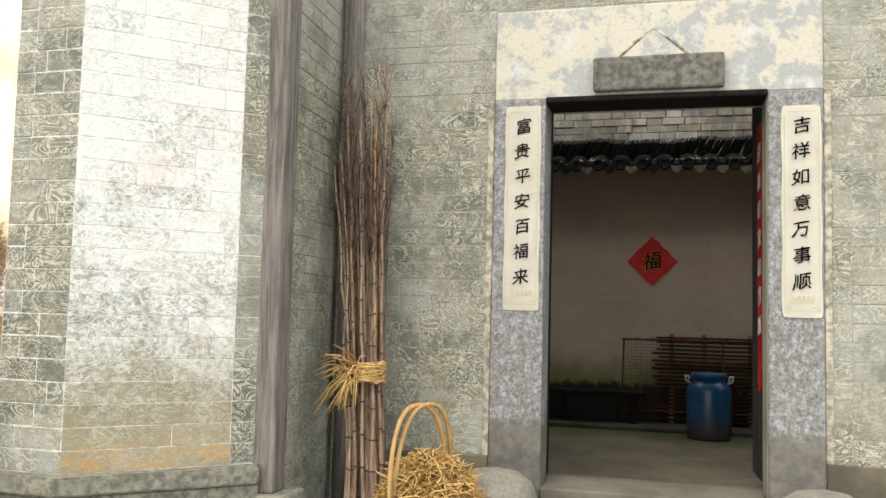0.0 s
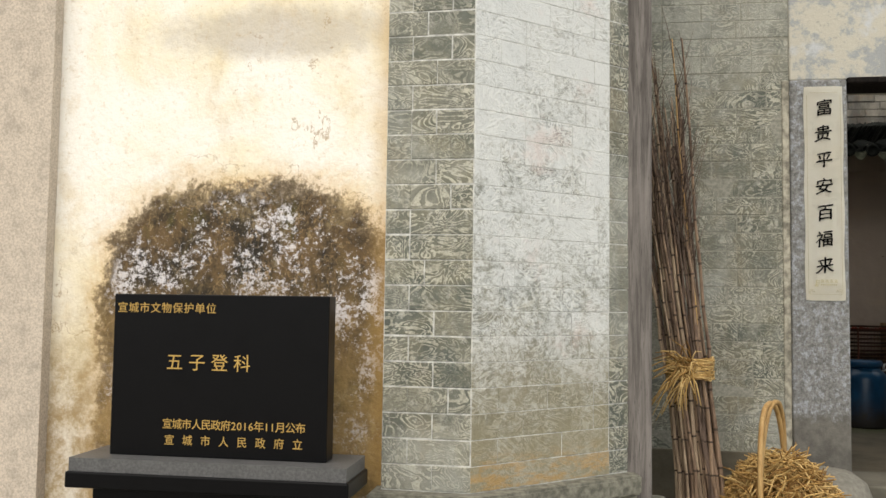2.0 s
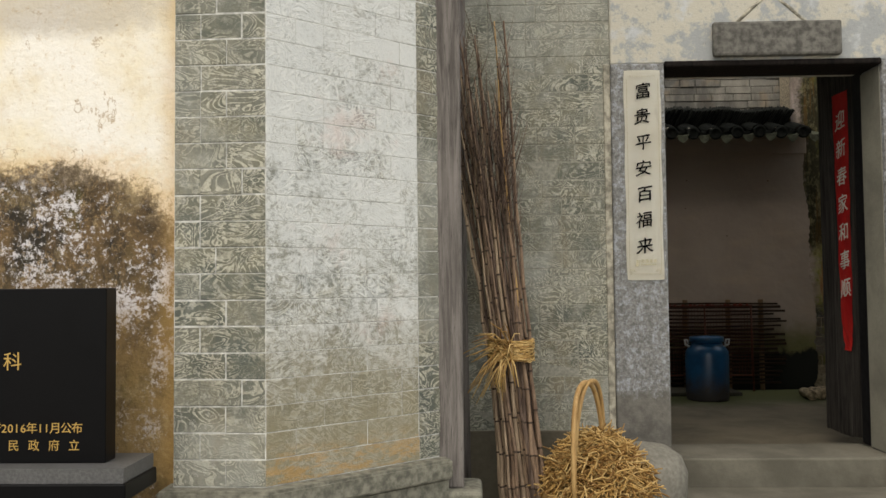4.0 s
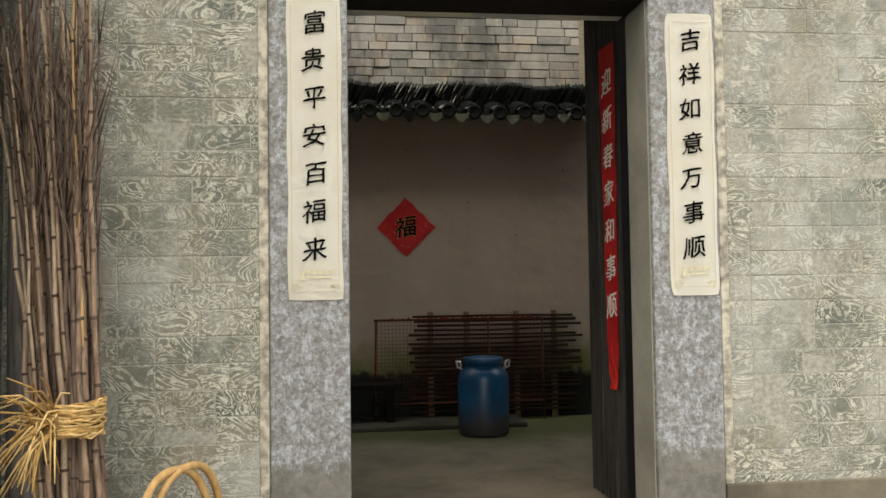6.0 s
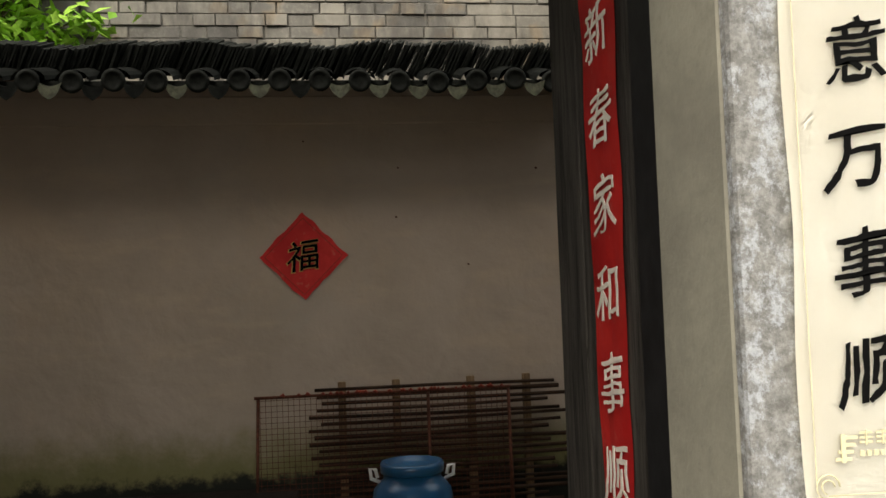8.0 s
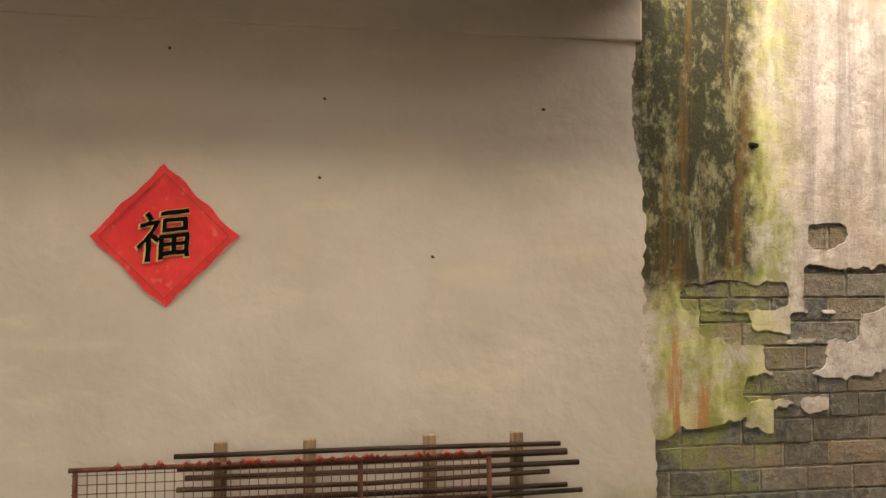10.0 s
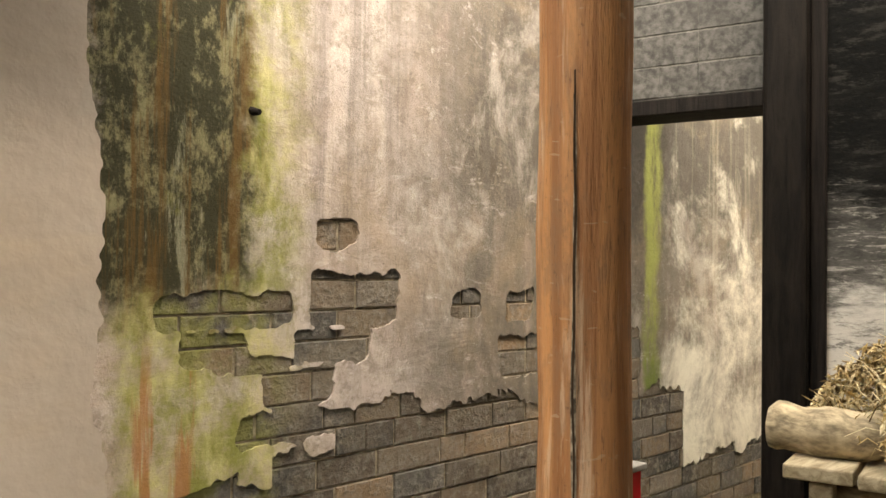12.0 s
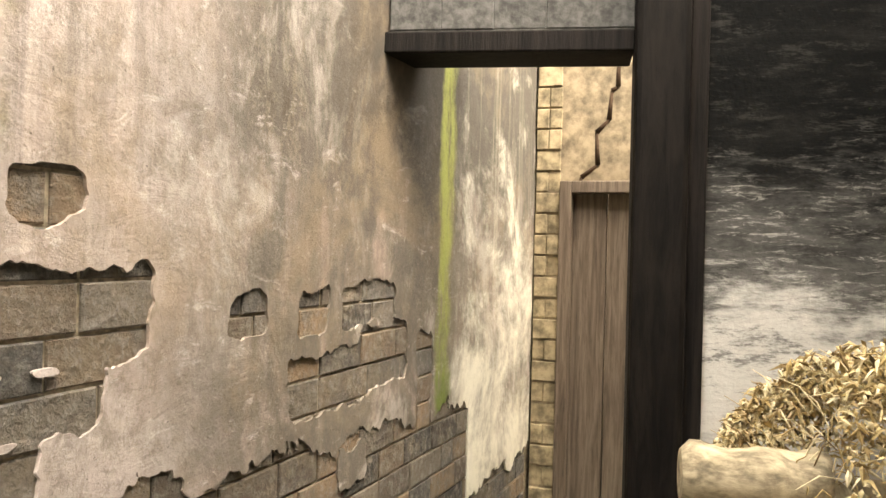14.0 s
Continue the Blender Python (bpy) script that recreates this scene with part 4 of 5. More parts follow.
wall_ruin = setting("wall_ruin", boxed(-7, 6, 8.9, 9.3, 0, 5.2), DARK_MORTAR, "tall ruined grey brick wall behind the yard", "wall")


def shrub():
    b = thing("shrub", (-2.05, 8.78, 2.95), "light green leafy shrub growing behind the tile coping", "shrub")
    rnd = random.Random(31)
    tips = []
    bm = bmesh.new()
    for i in range(22):
        p = Vector((-2.05 + rnd.uniform(-0.25, 0.25), 8.74, 2.95))
        e = p + Vector((rnd.uniform(-0.75, 0.45), rnd.uniform(-0.12, 0.08), rnd.uniform(0.35, 1.1)))
        m = (p + e) / 2 + Vector((rnd.uniform(-0.08, 0.08), 0, 0.1))
        tube(bm, [p, m, e], [0.009, 0.006, 0.002], 5)
        for j in range(60):
            u = rnd.uniform(0.25, 1.05)
            q = p * (1 - u) ** 2 + m * 2 * u * (1 - u) + e * u * u
            tips.append(q + Vector((rnd.gauss(0, 0.07), rnd.gauss(0, 0.05), rnd.gauss(0, 0.05))))
    part("stem", bm, TWIG, b)
    bm = bmesh.new()
    for q in tips:
        l, w = rnd.uniform(0.035, 0.075), rnd.uniform(0.018, 0.036)
        m = pose(*q, rnd.uniform(-50, 50), rnd.uniform(-50, 50), rnd.uniform(0, 360))
        v = [bm.verts.new(m @ Vector(c)) for c in ((-l, 0, 0), (0, -w, 0.006), (l, 0, -0.008), (0, w, 0.006), (0, 0, 0))]
        for a, c in ((0, 1), (1, 2), (2, 3), (3, 0)):
            bm.faces.new((v[a], v[c], v[4]))
    tagged(part("leaves", bm, GREEN, b), kind="stuff")


shrub()

# ---- gate leaf ----
leaf = thing("gate_leaf", (0.46, 5.05, FZ), "open weathered plank gate leaf with flaking black edges", "door")
leaf_m = Matrix.Translation((0.435, 4.86, 0)) @ Matrix.Rotation(radians(94), 4, "Z")
rnd = random.Random(5)
for i in range(3):
    bm = boxed(0.165 * i, 0.165 * (i + 1) - 0.004, -0.03, 0.02, 0.37, 2.8, bevel=0.004)
    bmesh.ops.subdivide_edges(bm, edges=[e for e in bm.edges if e.calc_length() > 1.5], cuts=24)
    for v in bm.verts:
        v.co.x += 0.006 * noise.noise(Vector((i * 3, v.co.x * 20, v.co.z * 4)))
        v.co.z += rnd.uniform(-0.01, 0.03) if v.co.z < 0.5 else 0
    part("board", turned(bm, leaf_m), DOORWOOD, leaf)
part("batten", turned(boxed(0.03, 0.47, -0.06, -0.03, 0.8, 0.88, bevel=0.004), leaf_m), DOORWOOD, leaf)
part("batten", turned(boxed(0.03, 0.47, -0.06, -0.03, 2.1, 2.18, bevel=0.004), leaf_m), DOORWOOD, leaf)
strip = thing("red_couplet", (0.44, 5.05, 0.88), "red paper couplet with silver brushed characters on the gate leaf", "couplet")
bm = bmesh.new()
nx, nz = 4, 48
g = []
for j in range(nz + 1):
    v = j / nz
    z = 0.89 + 1.6 * v
    mid, half = 0.19 - 0.016 * (1 - v), 0.096 - 0.03 * (1 - v)
    tail = max(0.0, 1 - v / 0.12)
    g.append([bm.verts.new((mid + half * (2 * i / nx - 1) * (1 - 0.4 * tail) + 0.003 * math.sin(z * 23) - 0.02 * tail, 0.0235 + 0.003 * abs(math.sin(z * 7 + i)) + 0.012 * tail * abs(math.sin(i * 1.7 + z * 30)), z)) for i in range(nx + 1)])
for j in range(nz):
    for i in range(nx):
        bm.faces.new((g[j][i], g[j][i + 1], g[j + 1][i + 1], g[j + 1][i]))
bmesh.ops.solidify(bm, geom=list(bm.faces), thickness=0.001)
strip_paper = part("paper", turned(bm, leaf_m), RED, strip)
for i, ch in enumerate("迎新春家和事顺"):
    p = leaf_m @ Vector((0.188 - 0.002 * i, 0.0285, 2.31 - 0.174 * i))
    writing(ch, tuple(p), 0.125, SILVER, strip_paper, turn=(90, 0, 94 + 180), brush=0.07)

# ---- scrolls ----
def scroll(x0, x1, z0, z1, text, pitch, curl, label):
    s = thing("door_scroll", ((x0 + x1) / 2, FACE - 0.022, z0), label, "couplet", "scrolls on the gate jambs")
    y = FACE - 0.0245
    rnd = random.Random(len(label))
    bm = bmesh.new()
    nx, nz = 10, 60
    cx, half = (x0 + x1) / 2, (x1 - x0) / 2
    g = []
    for j in range(nz + 1):
        v = j / nz
        row = []
        for i in range(nx + 1):
            u = 2 * i / nx - 1
            end = max(0.0, 1 - v / 0.035, 1 - (1 - v) / 0.03)
            wide = half * (1 - (0.015 + curl) * end * end) + 0.0025 * math.sin(v * 17 + u)
            lift = 0.002 + 0.003 * abs(noise.noise(Vector((u * 1.5, v * 9, x0)))) + curl * 0.05 * end * end * abs(u) ** 3
            row.append(bm.verts.new((cx + u * wide, y - lift, z0 + (z1 - z0) * v + (0.003 * end * abs(u) ** 6 if v < 0.5 else -0.003 * end * abs(u) ** 6))))
        g.append(row)
    for j in range(nz):
        for i in range(nx):
            bm.faces.new((g[j][i], g[j][i + 1], g[j + 1][i + 1], g[j + 1][i]))
    bmesh.ops.solidify(bm, geom=list(bm.faces), thickness=0.001)
    paper = part("paper", bm, PAPER, s)
    bm = bmesh.new()
    for a in (x0 + 0.014, x1 - 0.0155):
        box(bm, a, a + 0.0015, y - 0.0072, y - 0.0066, z0 + 0.05, z1 - 0.05)
    for a in (z0 + 0.034, z1 - 0.036):
        box(bm, x0 + 0.03, x1 - 0.03, y - 0.0072, y - 0.0066, a, a + 0.0015)
    part("border", bm, OLIVE, paper, "thin printed olive border")
    for sx in (-1, 1):
        bm = bmesh.new()
        for r in (0.016, 0.009):
            tube(bm, [(cx + sx * (half - 0.03 - r * math.cos(a)), y - 0.0072, z0 + 0.046 + r * math.sin(a)) for a in [0.5 * k for k in range(10)]], 0.0012, 4)
        part("corner_scroll", bm, OLIVE, paper, "printed olive corner ornament")
    for i, ch in enumerate(text):
        writing(ch, (cx + rnd.uniform(-0.006, 0.004), y - 0.0072, z0 + 0.186 + pitch * (6 - i)), 0.095, INK, paper, brush=0.06, bold=0.007)
    bm = bmesh.new()
    for i in range(4):
        box(bm, cx - 0.058 + 0.004 * i, cx - 0.036 + 0.003 * i, y - 0.0078, y - 0.007, z0 + 0.078 + 0.009 * i, z0 + 0.0825 + 0.009 * i)
    box(bm, cx - 0.05, cx - 0.044, y - 0.0086, y - 0.0072, z0 + 0.076, z0 + 0.112)
    part("emblem", bm, OLIVE, paper, "small printed olive emblem")
    bm = bmesh.new()
    for i in range(4):
        q = cx - 0.024 + 0.023 * i
        for c in (0.099, 0.105, 0.111):
            box(bm, q, q + 0.018, y - 0.0078, y - 0.007, z0 + c, z0 + c + 0.003)
        box(bm, q + 0.008, q + 0.0105, y - 0.0086, y - 0.0072, z0 + 0.097, z0 + 0.116)
    for i in range(9):
        box(bm, cx - 0.024 + 0.0095 * i, cx - 0.0175 + 0.0095 * i, y - 0.0078, y - 0.007, z0 + 0.083, z0 + 0.09)
    part("imprint", bm, OLIVE, paper, "small printed olive imprint")
    return s


scroll(-1.05, -0.845, 1.33, 2.51, "富贵平安百福来", 0.145, 0.0, "cream paper scroll with seven brushed black characters")
scroll(0.452, 0.652, 1.325, 2.462, "吉祥如意万事顺", 0.1395, 0.06, "cream paper scroll with seven brushed black characters, lower corners curling")

# carved brow over the gate
brow = thing("stone_brow", (-0.24, FACE - 0.03, 2.57), "carved grey stone brow over the gate", "plaque", kind="structure")
bm = bmesh.new()
box(bm, -0.55, 0.16, FACE - 0.06, FACE - 0.01, 2.575, 2.77, bevel=0.015)
part("slab", bm, BROW, brow)
bm = bmesh.new()
for sgn in (-1, 1):
    tube(bm, [(-0.22 + sgn * 0.19, FACE - 0.016, 2.77), (-0.22 + sgn * 0.1, FACE - 0.016, 2.86), (-0.22, FACE - 0.016, 2.93)], 0.01, 6)
part("gable", bm, SEAM, brow)
bm = prism([(-0.41, 2.76), (-0.03, 2.76), (-0.22, 2.93)], 0, 0.012)
turned(bm, Matrix.Translation((0, FACE - 0.011, 0)) @ Matrix.Rotation(radians(90), 4, "X"))
part("gable_field", bm, LINTEL, brow, "limewashed triangular field")
setting("jamb_seam", boxed(0.667, 0.705, FACE - 0.009, FACE + 0.02, 0.57, 2.55, bevel=0.004), SEAM, "rough lime mortar seam beside the gate jamb", "wall seam")
setting("jamb_seam", boxed(-1.16, -1.122, FACE - 0.009, FACE + 0.02, 0.5, 2.55, bevel=0.004), SEAM, "rough lime mortar seam beside the gate jamb", "wall seam")

# round stones beside the step
for cx in (0.61, -1.03):
    bm = bmesh.new()
    lathe(bm, [(0.15, 0.0), (0.19, 0.08), (0.225, 0.22), (0.23, 0.33), (0.2, 0.41), (0.13, 0.46), (0.05, 0.475)], (cx, 4.22, 0.0), 36)
    ob = part("round_stone", bm, STONE, None, smooth=True)
    tagged(ob, "worn round pale stone drum beside the step", "stone", "round stones beside the step")

# ---- tablet ----
tab = thing("stone_tablet", (-3.7, 2.6, 0), "polished black granite tablet with gold writing on a stepped base", "monument")
slab = part("slab", boxed(-4.05, -3.2, 2.6, 2.69, 0.7, 1.31, bevel=0.004), GRANITE, tab)
part("cap", boxed(-4.17, -3.09, 2.5, 2.8, 0.59, 0.65, bevel=0.006), GRANITE, tab)
part("cap_top", prism([(-4.16, 2.51), (-3.1, 2.51), (-3.1, 2.79), (-4.16, 2.79)], 0.65, 0.7), GRANITE_EDGE, tab, "lighter grey granite top")
pedestal = part("pedestal", boxed(-4.09, -3.17, 2.56, 2.75, 0.1, 0.59, bevel=0.004), GRANITE, tab)
part("foot", boxed(-4.2, -3.06, 2.46, 2.84, 0.0, 0.1, bevel=0.006), GRANITE, tab)
for text, x, z, size, pitch in (("宣城市文物保护单位", -3.837, 1.255, 0.042, 0.0445), ("五子登科", -3.665, 1.05, 0.068, 0.089), ("宣城市人民政府2016年11月公布", -3.56, 0.82, 0.041, 0.0), ("宣城市人民政府立", -3.56, 0.76, 0.041, 0.0715)):
    step = [pitch or (0.0385 if ord(ch) > 999 else 0.0225) for ch in text]
    u = x - sum(step) / 2
    for ch, w in zip(text, step):
        writing(ch, (u + w / 2, 2.599, z), size, GOLD, slab, "gold_character")
        u += w
for i in range(13):
    x = -4.02 + 0.04 * i + 0.03 * (i > 4)
    part("gold_mark", boxed(x, x + 0.026, 2.5585, 2.56, 0.49, 0.52), GOLD, pedestal)

# ---- cane bundle ----
def cane_bundle():
    b = thing("cane_bundle", (-1.66, 3.88, 0), "bundle of long dry brown canes bound with straw", "canes")
    rnd = random.Random(11)
    tw = bmesh.new()
    for i in range(52):
        a, r = rnd.uniform(0, 6.28), math.sqrt(rnd.random())
        foot = Vector((-1.64 + 0.13 * r * math.cos(a), 3.92 + 0.1 * r * math.sin(a), 0.0))
        tie = Vector((-1.72 + 0.075 * r * math.cos(a), 4.03 + 0.06 * r * math.sin(a), 0.98))
        h = rnd.uniform(2.0, 2.75)
        sp = 0.17
        top = Vector((-1.87 + sp * r * math.cos(a) + rnd.uniform(-0.03, 0.03), 4.3 + 0.1 * r * math.sin(a), h))
        top.y = min(top.y, 4.42)
        bm = bmesh.new()
        k = 13
        pts, rad = [], []
        r0 = rnd.uniform(0.008, 0.0145)
        nodes = []
        for j in range(k + 1):
            u = j / k
            p = foot * (1 - u) ** 2 + tie * 2 * u * (1 - u) + top * u * u
            bow = Vector((rnd.uniform(-1, 1), rnd.uniform(-1, 1), 0)) * 0.008
            pts.append(p + (bow if 0 < j < k else Vector()))
            rad.append(r0 * (1 - 0.6 * u))
            if 0 < j < k:
                q = pts[-1]
                nodes.append(len(pts) - 1)
                pts.append(q + (top - foot) * 0.004)
                rad.append(r0 * (1 - 0.6 * u) * 1.22)
                pts.append(q + (top - foot) * 0.008)
                rad.append(r0 * (1 - 0.6 * u))
        tube(bm, pts, rad, 7)
        for q, f in enumerate(bm.faces):
            f.material_index = 1 if q // 7 in nodes else 0
        if i % 3 < 2:
            for j in range(9):
                u = rnd.uniform(0.68, 0.98)
                p = foot * (1 - u) ** 2 + tie * 2 * u * (1 - u) + top * u * u
                q = p + Vector((rnd.uniform(-0.09, 0.09), rnd.uniform(-0.07, 0.0), rnd.uniform(0.12, 0.32)))
                tube(tw, [p, (p + q) / 2 + Vector((0.006, 0, 0.01)), q], [0.003, 0.0022, 0.001], 4)
        part("cane", bm, BAMBOO if i == 7 else (CANE, CANE_DARK, CANE_PALE)[i % 3], b).data.materials.append(NODE)
    bm = bmesh.new()
    for i in range(150):
        a0 = rnd.uniform(0, 6.28)
        z = 0.98 + rnd.uniform(-0.05, 0.05)
        pts = []
        for j in range(6):
            a = a0 + j * 0.45
            pts.append((-1.72 + (0.1 + rnd.uniform(0, 0.02)) * math.cos(a), 4.02 + (0.09 + rnd.uniform(0, 0.02)) * math.sin(a), z + rnd.uniform(-0.012, 0.012)))
        tube(bm, pts, 0.0036, 4)
    for i in range(60):
        p = Vector((-1.75 + rnd.uniform(-0.04, 0.04), 3.92, 0.98 + rnd.uniform(-0.04, 0.04)))
        e = p + Vector((rnd.uniform(-0.2, 0.06), rnd.uniform(-0.1, 0.0), rnd.uniform(-0.26, 0.13)))
        tube(bm, [p, (p + e) / 2 + Vector((0, 0, 0.03)), e], [0.0042, 0.0036, 0.002], 4)
    part("straw_band", bm, STRAW, b, "twisted golden straw band")
    tagged(part("brushwood", tw, CANE_DARK, b, "fine side twigs near the tops"), kind="stuff")


cane_bundle()


def straw_basket():
    b = thing("straw_basket", (-1.33, 3.95, 0), "bamboo basket heaped with golden straw, tall hoop handle", "basket")
    bm = bmesh.new()
    lathe(bm, [(0.2, 0.0), (0.25, 0.12), (0.27, 0.3), (0.255, 0.3), (0.235, 0.12), (0.18, 0.02)], (-1.33, 3.95, 0), 28)
    part("body", bm, BAMBOO, b)
    for off in (-0.028, 0.028):
        bm = bmesh.new()
        pts = []
        for j in range(25):
            a = math.pi * j / 24
            s = math.copysign(abs(math.cos(a)) ** 0.8, math.cos(a))
            pts.append((-1.35 - 0.1 * s + off * 2.2 * math.sin(a) * 0.3, 3.9 - 0.19 * s + off, 0.28 + 0.55 * math.sin(a) ** 0.75))
        tube(bm, pts, 0.013, 6)
        part("handle", bm, BAMBOO, b, "bent bamboo strip")
    rnd = random.Random(7)
    bm = bmesh.new()
    for i in range(1900):
        a, r = rnd.uniform(0, 6.28), math.sqrt(rnd.random())
        p = Vector((-1.31 + 0.27 * r * math.cos(a), 3.93 + 0.26 * r * math.sin(a), 0.3 + 0.24 * (1 - r * r) + rnd.uniform(-0.06, 0.05)))
        dr = Vector((rnd.uniform(-1, 1), rnd.uniform(-1, 1), rnd.uniform(-0.6, 0.9))).normalized() * rnd.uniform(0.03, 0.1)
        m = p + Vector((rnd.uniform(-0.015, 0.015), rnd.uniform(-0.015, 0.015), 0.02))
        tube(bm, [p - dr, m, p + dr], [0.0038, 0.0046, 0.003], 3, False)
    part("straw", bm, STRAW, b, "loose golden straw")


straw_basket()

# ---- yard things ----
fu = thing("paper_diamond", (-0.29, WY - 0.01, 1.62), "red paper diamond with one large black and gold character", "wall paper")
bm = boxed(-0.174, 0.174, -0.001, 0.001, -0.174, 0.174)
bmesh.ops.subdivide_edges(bm, edges=[e for e in bm.edges if e.calc_length() > 0.1], cuts=15, use_grid_fill=True)
for v in bm.verts:
    n1 = noise.noise(Vector((v.co.x * 16, v.co.z * 16, 4)))
    edge = max(abs(v.co.x), abs(v.co.z)) / 0.174
    v.co.x *= 1 + 0.05 * n1 * edge ** 4
    v.co.z *= 1 + 0.05 * noise.noise(Vector((v.co.x * 16, v.co.z * 16, 9))) * edge ** 4
    v.co.y -= 0.004 * abs(n1)
turned(bm, pose(-0.29, WY - 0.005, 1.857, 0, 45, 0))
fu_paper = part("paper", bm, RED, fu)
bm = bmesh.new()
for k in range(4):
    box(bm, -0.15, 0.15, -0.0008, 0.0008, 0.15, 0.153, m=pose(-0.29, WY - 0.0105, 1.857, 0, 45 + 90 * k, 0))
part("border", bm, DARKRED, fu_paper, "thin dark printed border")
writing("福", (-0.293, WY - 0.0115, 1.848), 0.19, GOLD, fu_paper, "character_rim", brush=0.04, bold=0.022)
writing("福", (-0.29, WY - 0.0135, 1.85), 0.188, INK, fu_paper, brush=0.04, bold=0.008)


def drum():
    b = thing("plastic_drum", (0.215, 7.57, FZ), "blue plastic drum with white clamp handles, dusty below", "drum")
    bm = bmesh.new()
    lathe(bm, [(0.175, 0.0), (0.186, 0.02), (0.19, 0.1), (0.192, 0.4), (0.185, 0.44), (0.16, 0.475), (0.14, 0.49), (0.135, 0.52)], (0.215, 7.57, FZ), 40)
    part("body", bm, BLUE, b)
    bm = bmesh.new()
    lathe(bm, [(0.14, 0.52), (0.15, 0.523), (0.152, 0.558), (0.146, 0.57), (0.132, 0.57), (0.125, 0.55), (0.03, 0.548)], (0.215, 7.57, FZ), 40)
    lid = part("lid", bm, BLUE, b, "blue screw lid with a raised rim")
    for s in (-1, 1):
        bm = bmesh.new()
        x = 0.215 + s * 0.165
        tube(bm, [(x - s * 0.01, 7.57, FZ + 0.48), (x + s * 0.03, 7.56, FZ + 0.5), (x + s * 0.035, 7.56, FZ + 0.545), (x + s * 0.01, 7.57, FZ + 0.54), (x, 7.57, FZ + 0.5)], 0.009, 8)
        part("handle", bm, WHITE, b, "white plastic clamp handle")


drum()


def racks():
    r = thing("bamboo_rack", (0.47, 8.2, FZ), "dark bamboo slat drying rack leaning on the wall", "rack")
    for x in (-0.1, 0.2, 0.62, 0.94):
        part("upright", boxed(x - 0.022, x + 0.022, 8.26, 8.29, FZ, 1.155, bevel=0.004), TANWOOD, r)
    rnd = random.Random(3)
    for i in range(22):
        z = 0.34 + 0.037 * i
        a, b = -0.24 + rnd.uniform(-0.05, 0.03), 1.1 + rnd.uniform(-0.07, 0.08)
        bm = bmesh.new()
        tube(bm, [(a, 8.245, z), ((a + b) / 2, 8.24, z + rnd.uniform(-0.006, 0.006)), (b, 8.245, z + rnd.uniform(-0.01, 0.01))], rnd.uniform(0.008, 0.014), 6)
        part("slat", bm, SLAT, r)
    w = thing("wire_rack", (0.13, 8.12, FZ), "rusty wire mesh panel in an iron frame, bound in red", "rack")
    for a, b in (((-0.57, FZ), (-0.55, 1.1)), ((0.82, FZ), (0.82, 1.09)), ((0.37, 0.3), (0.37, 1.1))):
        bm = bmesh.new()
        tube(bm, [(a[0], 8.16, a[1]), (b[0], 8.2, b[1])], 0.009, 6)
        part("frame_bar", bm, RUST, w)
    for z in (0.42, 1.095):
        bm = bmesh.new()
        tube(bm, [(-0.57, 8.165 + 0.04 * (z - 0.32), z), (0.83, 8.165 + 0.04 * (z - 0.32), z)], 0.009, 6)
        part("frame_bar", bm, RUST, w)
    bm = bmesh.new()
    x = -0.54
    while x < 0.82:
        box(bm, x - 0.0013, x + 0.0013, 8.18, 8.1826, 0.42, 1.09)
        x += 0.03
    z = 0.45
    while z < 1.09:
        box(bm, -0.56, 0.82, 8.1828, 8.1854, z - 0.0013, z + 0.0013)
        z += 0.03
    tagged(part("wire_mesh", bm, RUST, w), kind="stuff")
    bm = bmesh.new()
    for i in range(40):
        x = -0.45 + 1.25 * rnd.random()
        d = rnd.uniform(0.008, 0.03)
        tube(bm, [(x, 8.185, 1.1), (x + d / 2, 8.188, 1.106 + rnd.uniform(0, 0.006)), (x + d, 8.19, 1.098)], rnd.uniform(0.005, 0.009), 5)
    tagged(part("red_binding", bm, DARKRED, w, "dull red binding along the top bar"), kind="stuff")


racks()
bm = boxed(-2.6, 0.6, 7.8, WY, FZ, FZ + 0.035, bevel=0.008)
setting("kerb", bm, DAMP, "low damp stone kerb along the yard wall", "kerb")
t = thing("low_bench", (-0.9, 8.1, FZ), "low blackened timber bench along the wall", "bench")
part("board", boxed(-1.9, -0.35, 8.0, 8.27, 0.56, 0.6, bevel=0.005), BLACKWOOD, t)
for x in (-1.8, -1.1, -0.45):
    part("leg", boxed(x - 0.03, x + 0.03, 8.03, 8.09, FZ + 0.035, 0.56, bevel=0.004), BLACKWOOD, t)

for i, (x, z) in enumerate([(1.054, 2.334), (0.251, 2.347), (0.233, 2.067), (0.637, 1.788), (-0.278, 2.505)]):
    bm = bmesh.new()
    tube(bm, [(x, WY + 0.004, z), (x + 0.004, WY - 0.014, z - 0.004)], [0.006 + 0.002 * (i == 0), 0.003], 8)
    tagged(part("wall_nail", bm, RUST, None), "small rusty nail stub in the yard wall", "nail", "nails in the yard wall")
bm = bmesh.new()
tube(bm, [(1.891, WY + 0.02, 2.223), (1.891 + 0.012, WY - 0.02, 2.223 - 0.008)], [0.016, 0.009], 7)
tagged(part("wall_peg", bm, BLACKWOOD, None), "short black broken peg in the mossy wall", "peg")
for i in range(3):
    bm = bmesh.new()
    x, y = 1.098 + 0.1 * i, 7.434 + 0.06 * i
    tube(bm, [(x, y, FZ + 0.045), (x + 0.03, y + 0.15, FZ + 0.05), (x + 0.04, y + 0.32, FZ + 0.045)], [0.042, 0.047, 0.04], 12)
    tagged(part("firewood", bm, LOGWOOD, None), "short pale piece of firewood on the yard floor", "firewood", "firewood behind the gate")

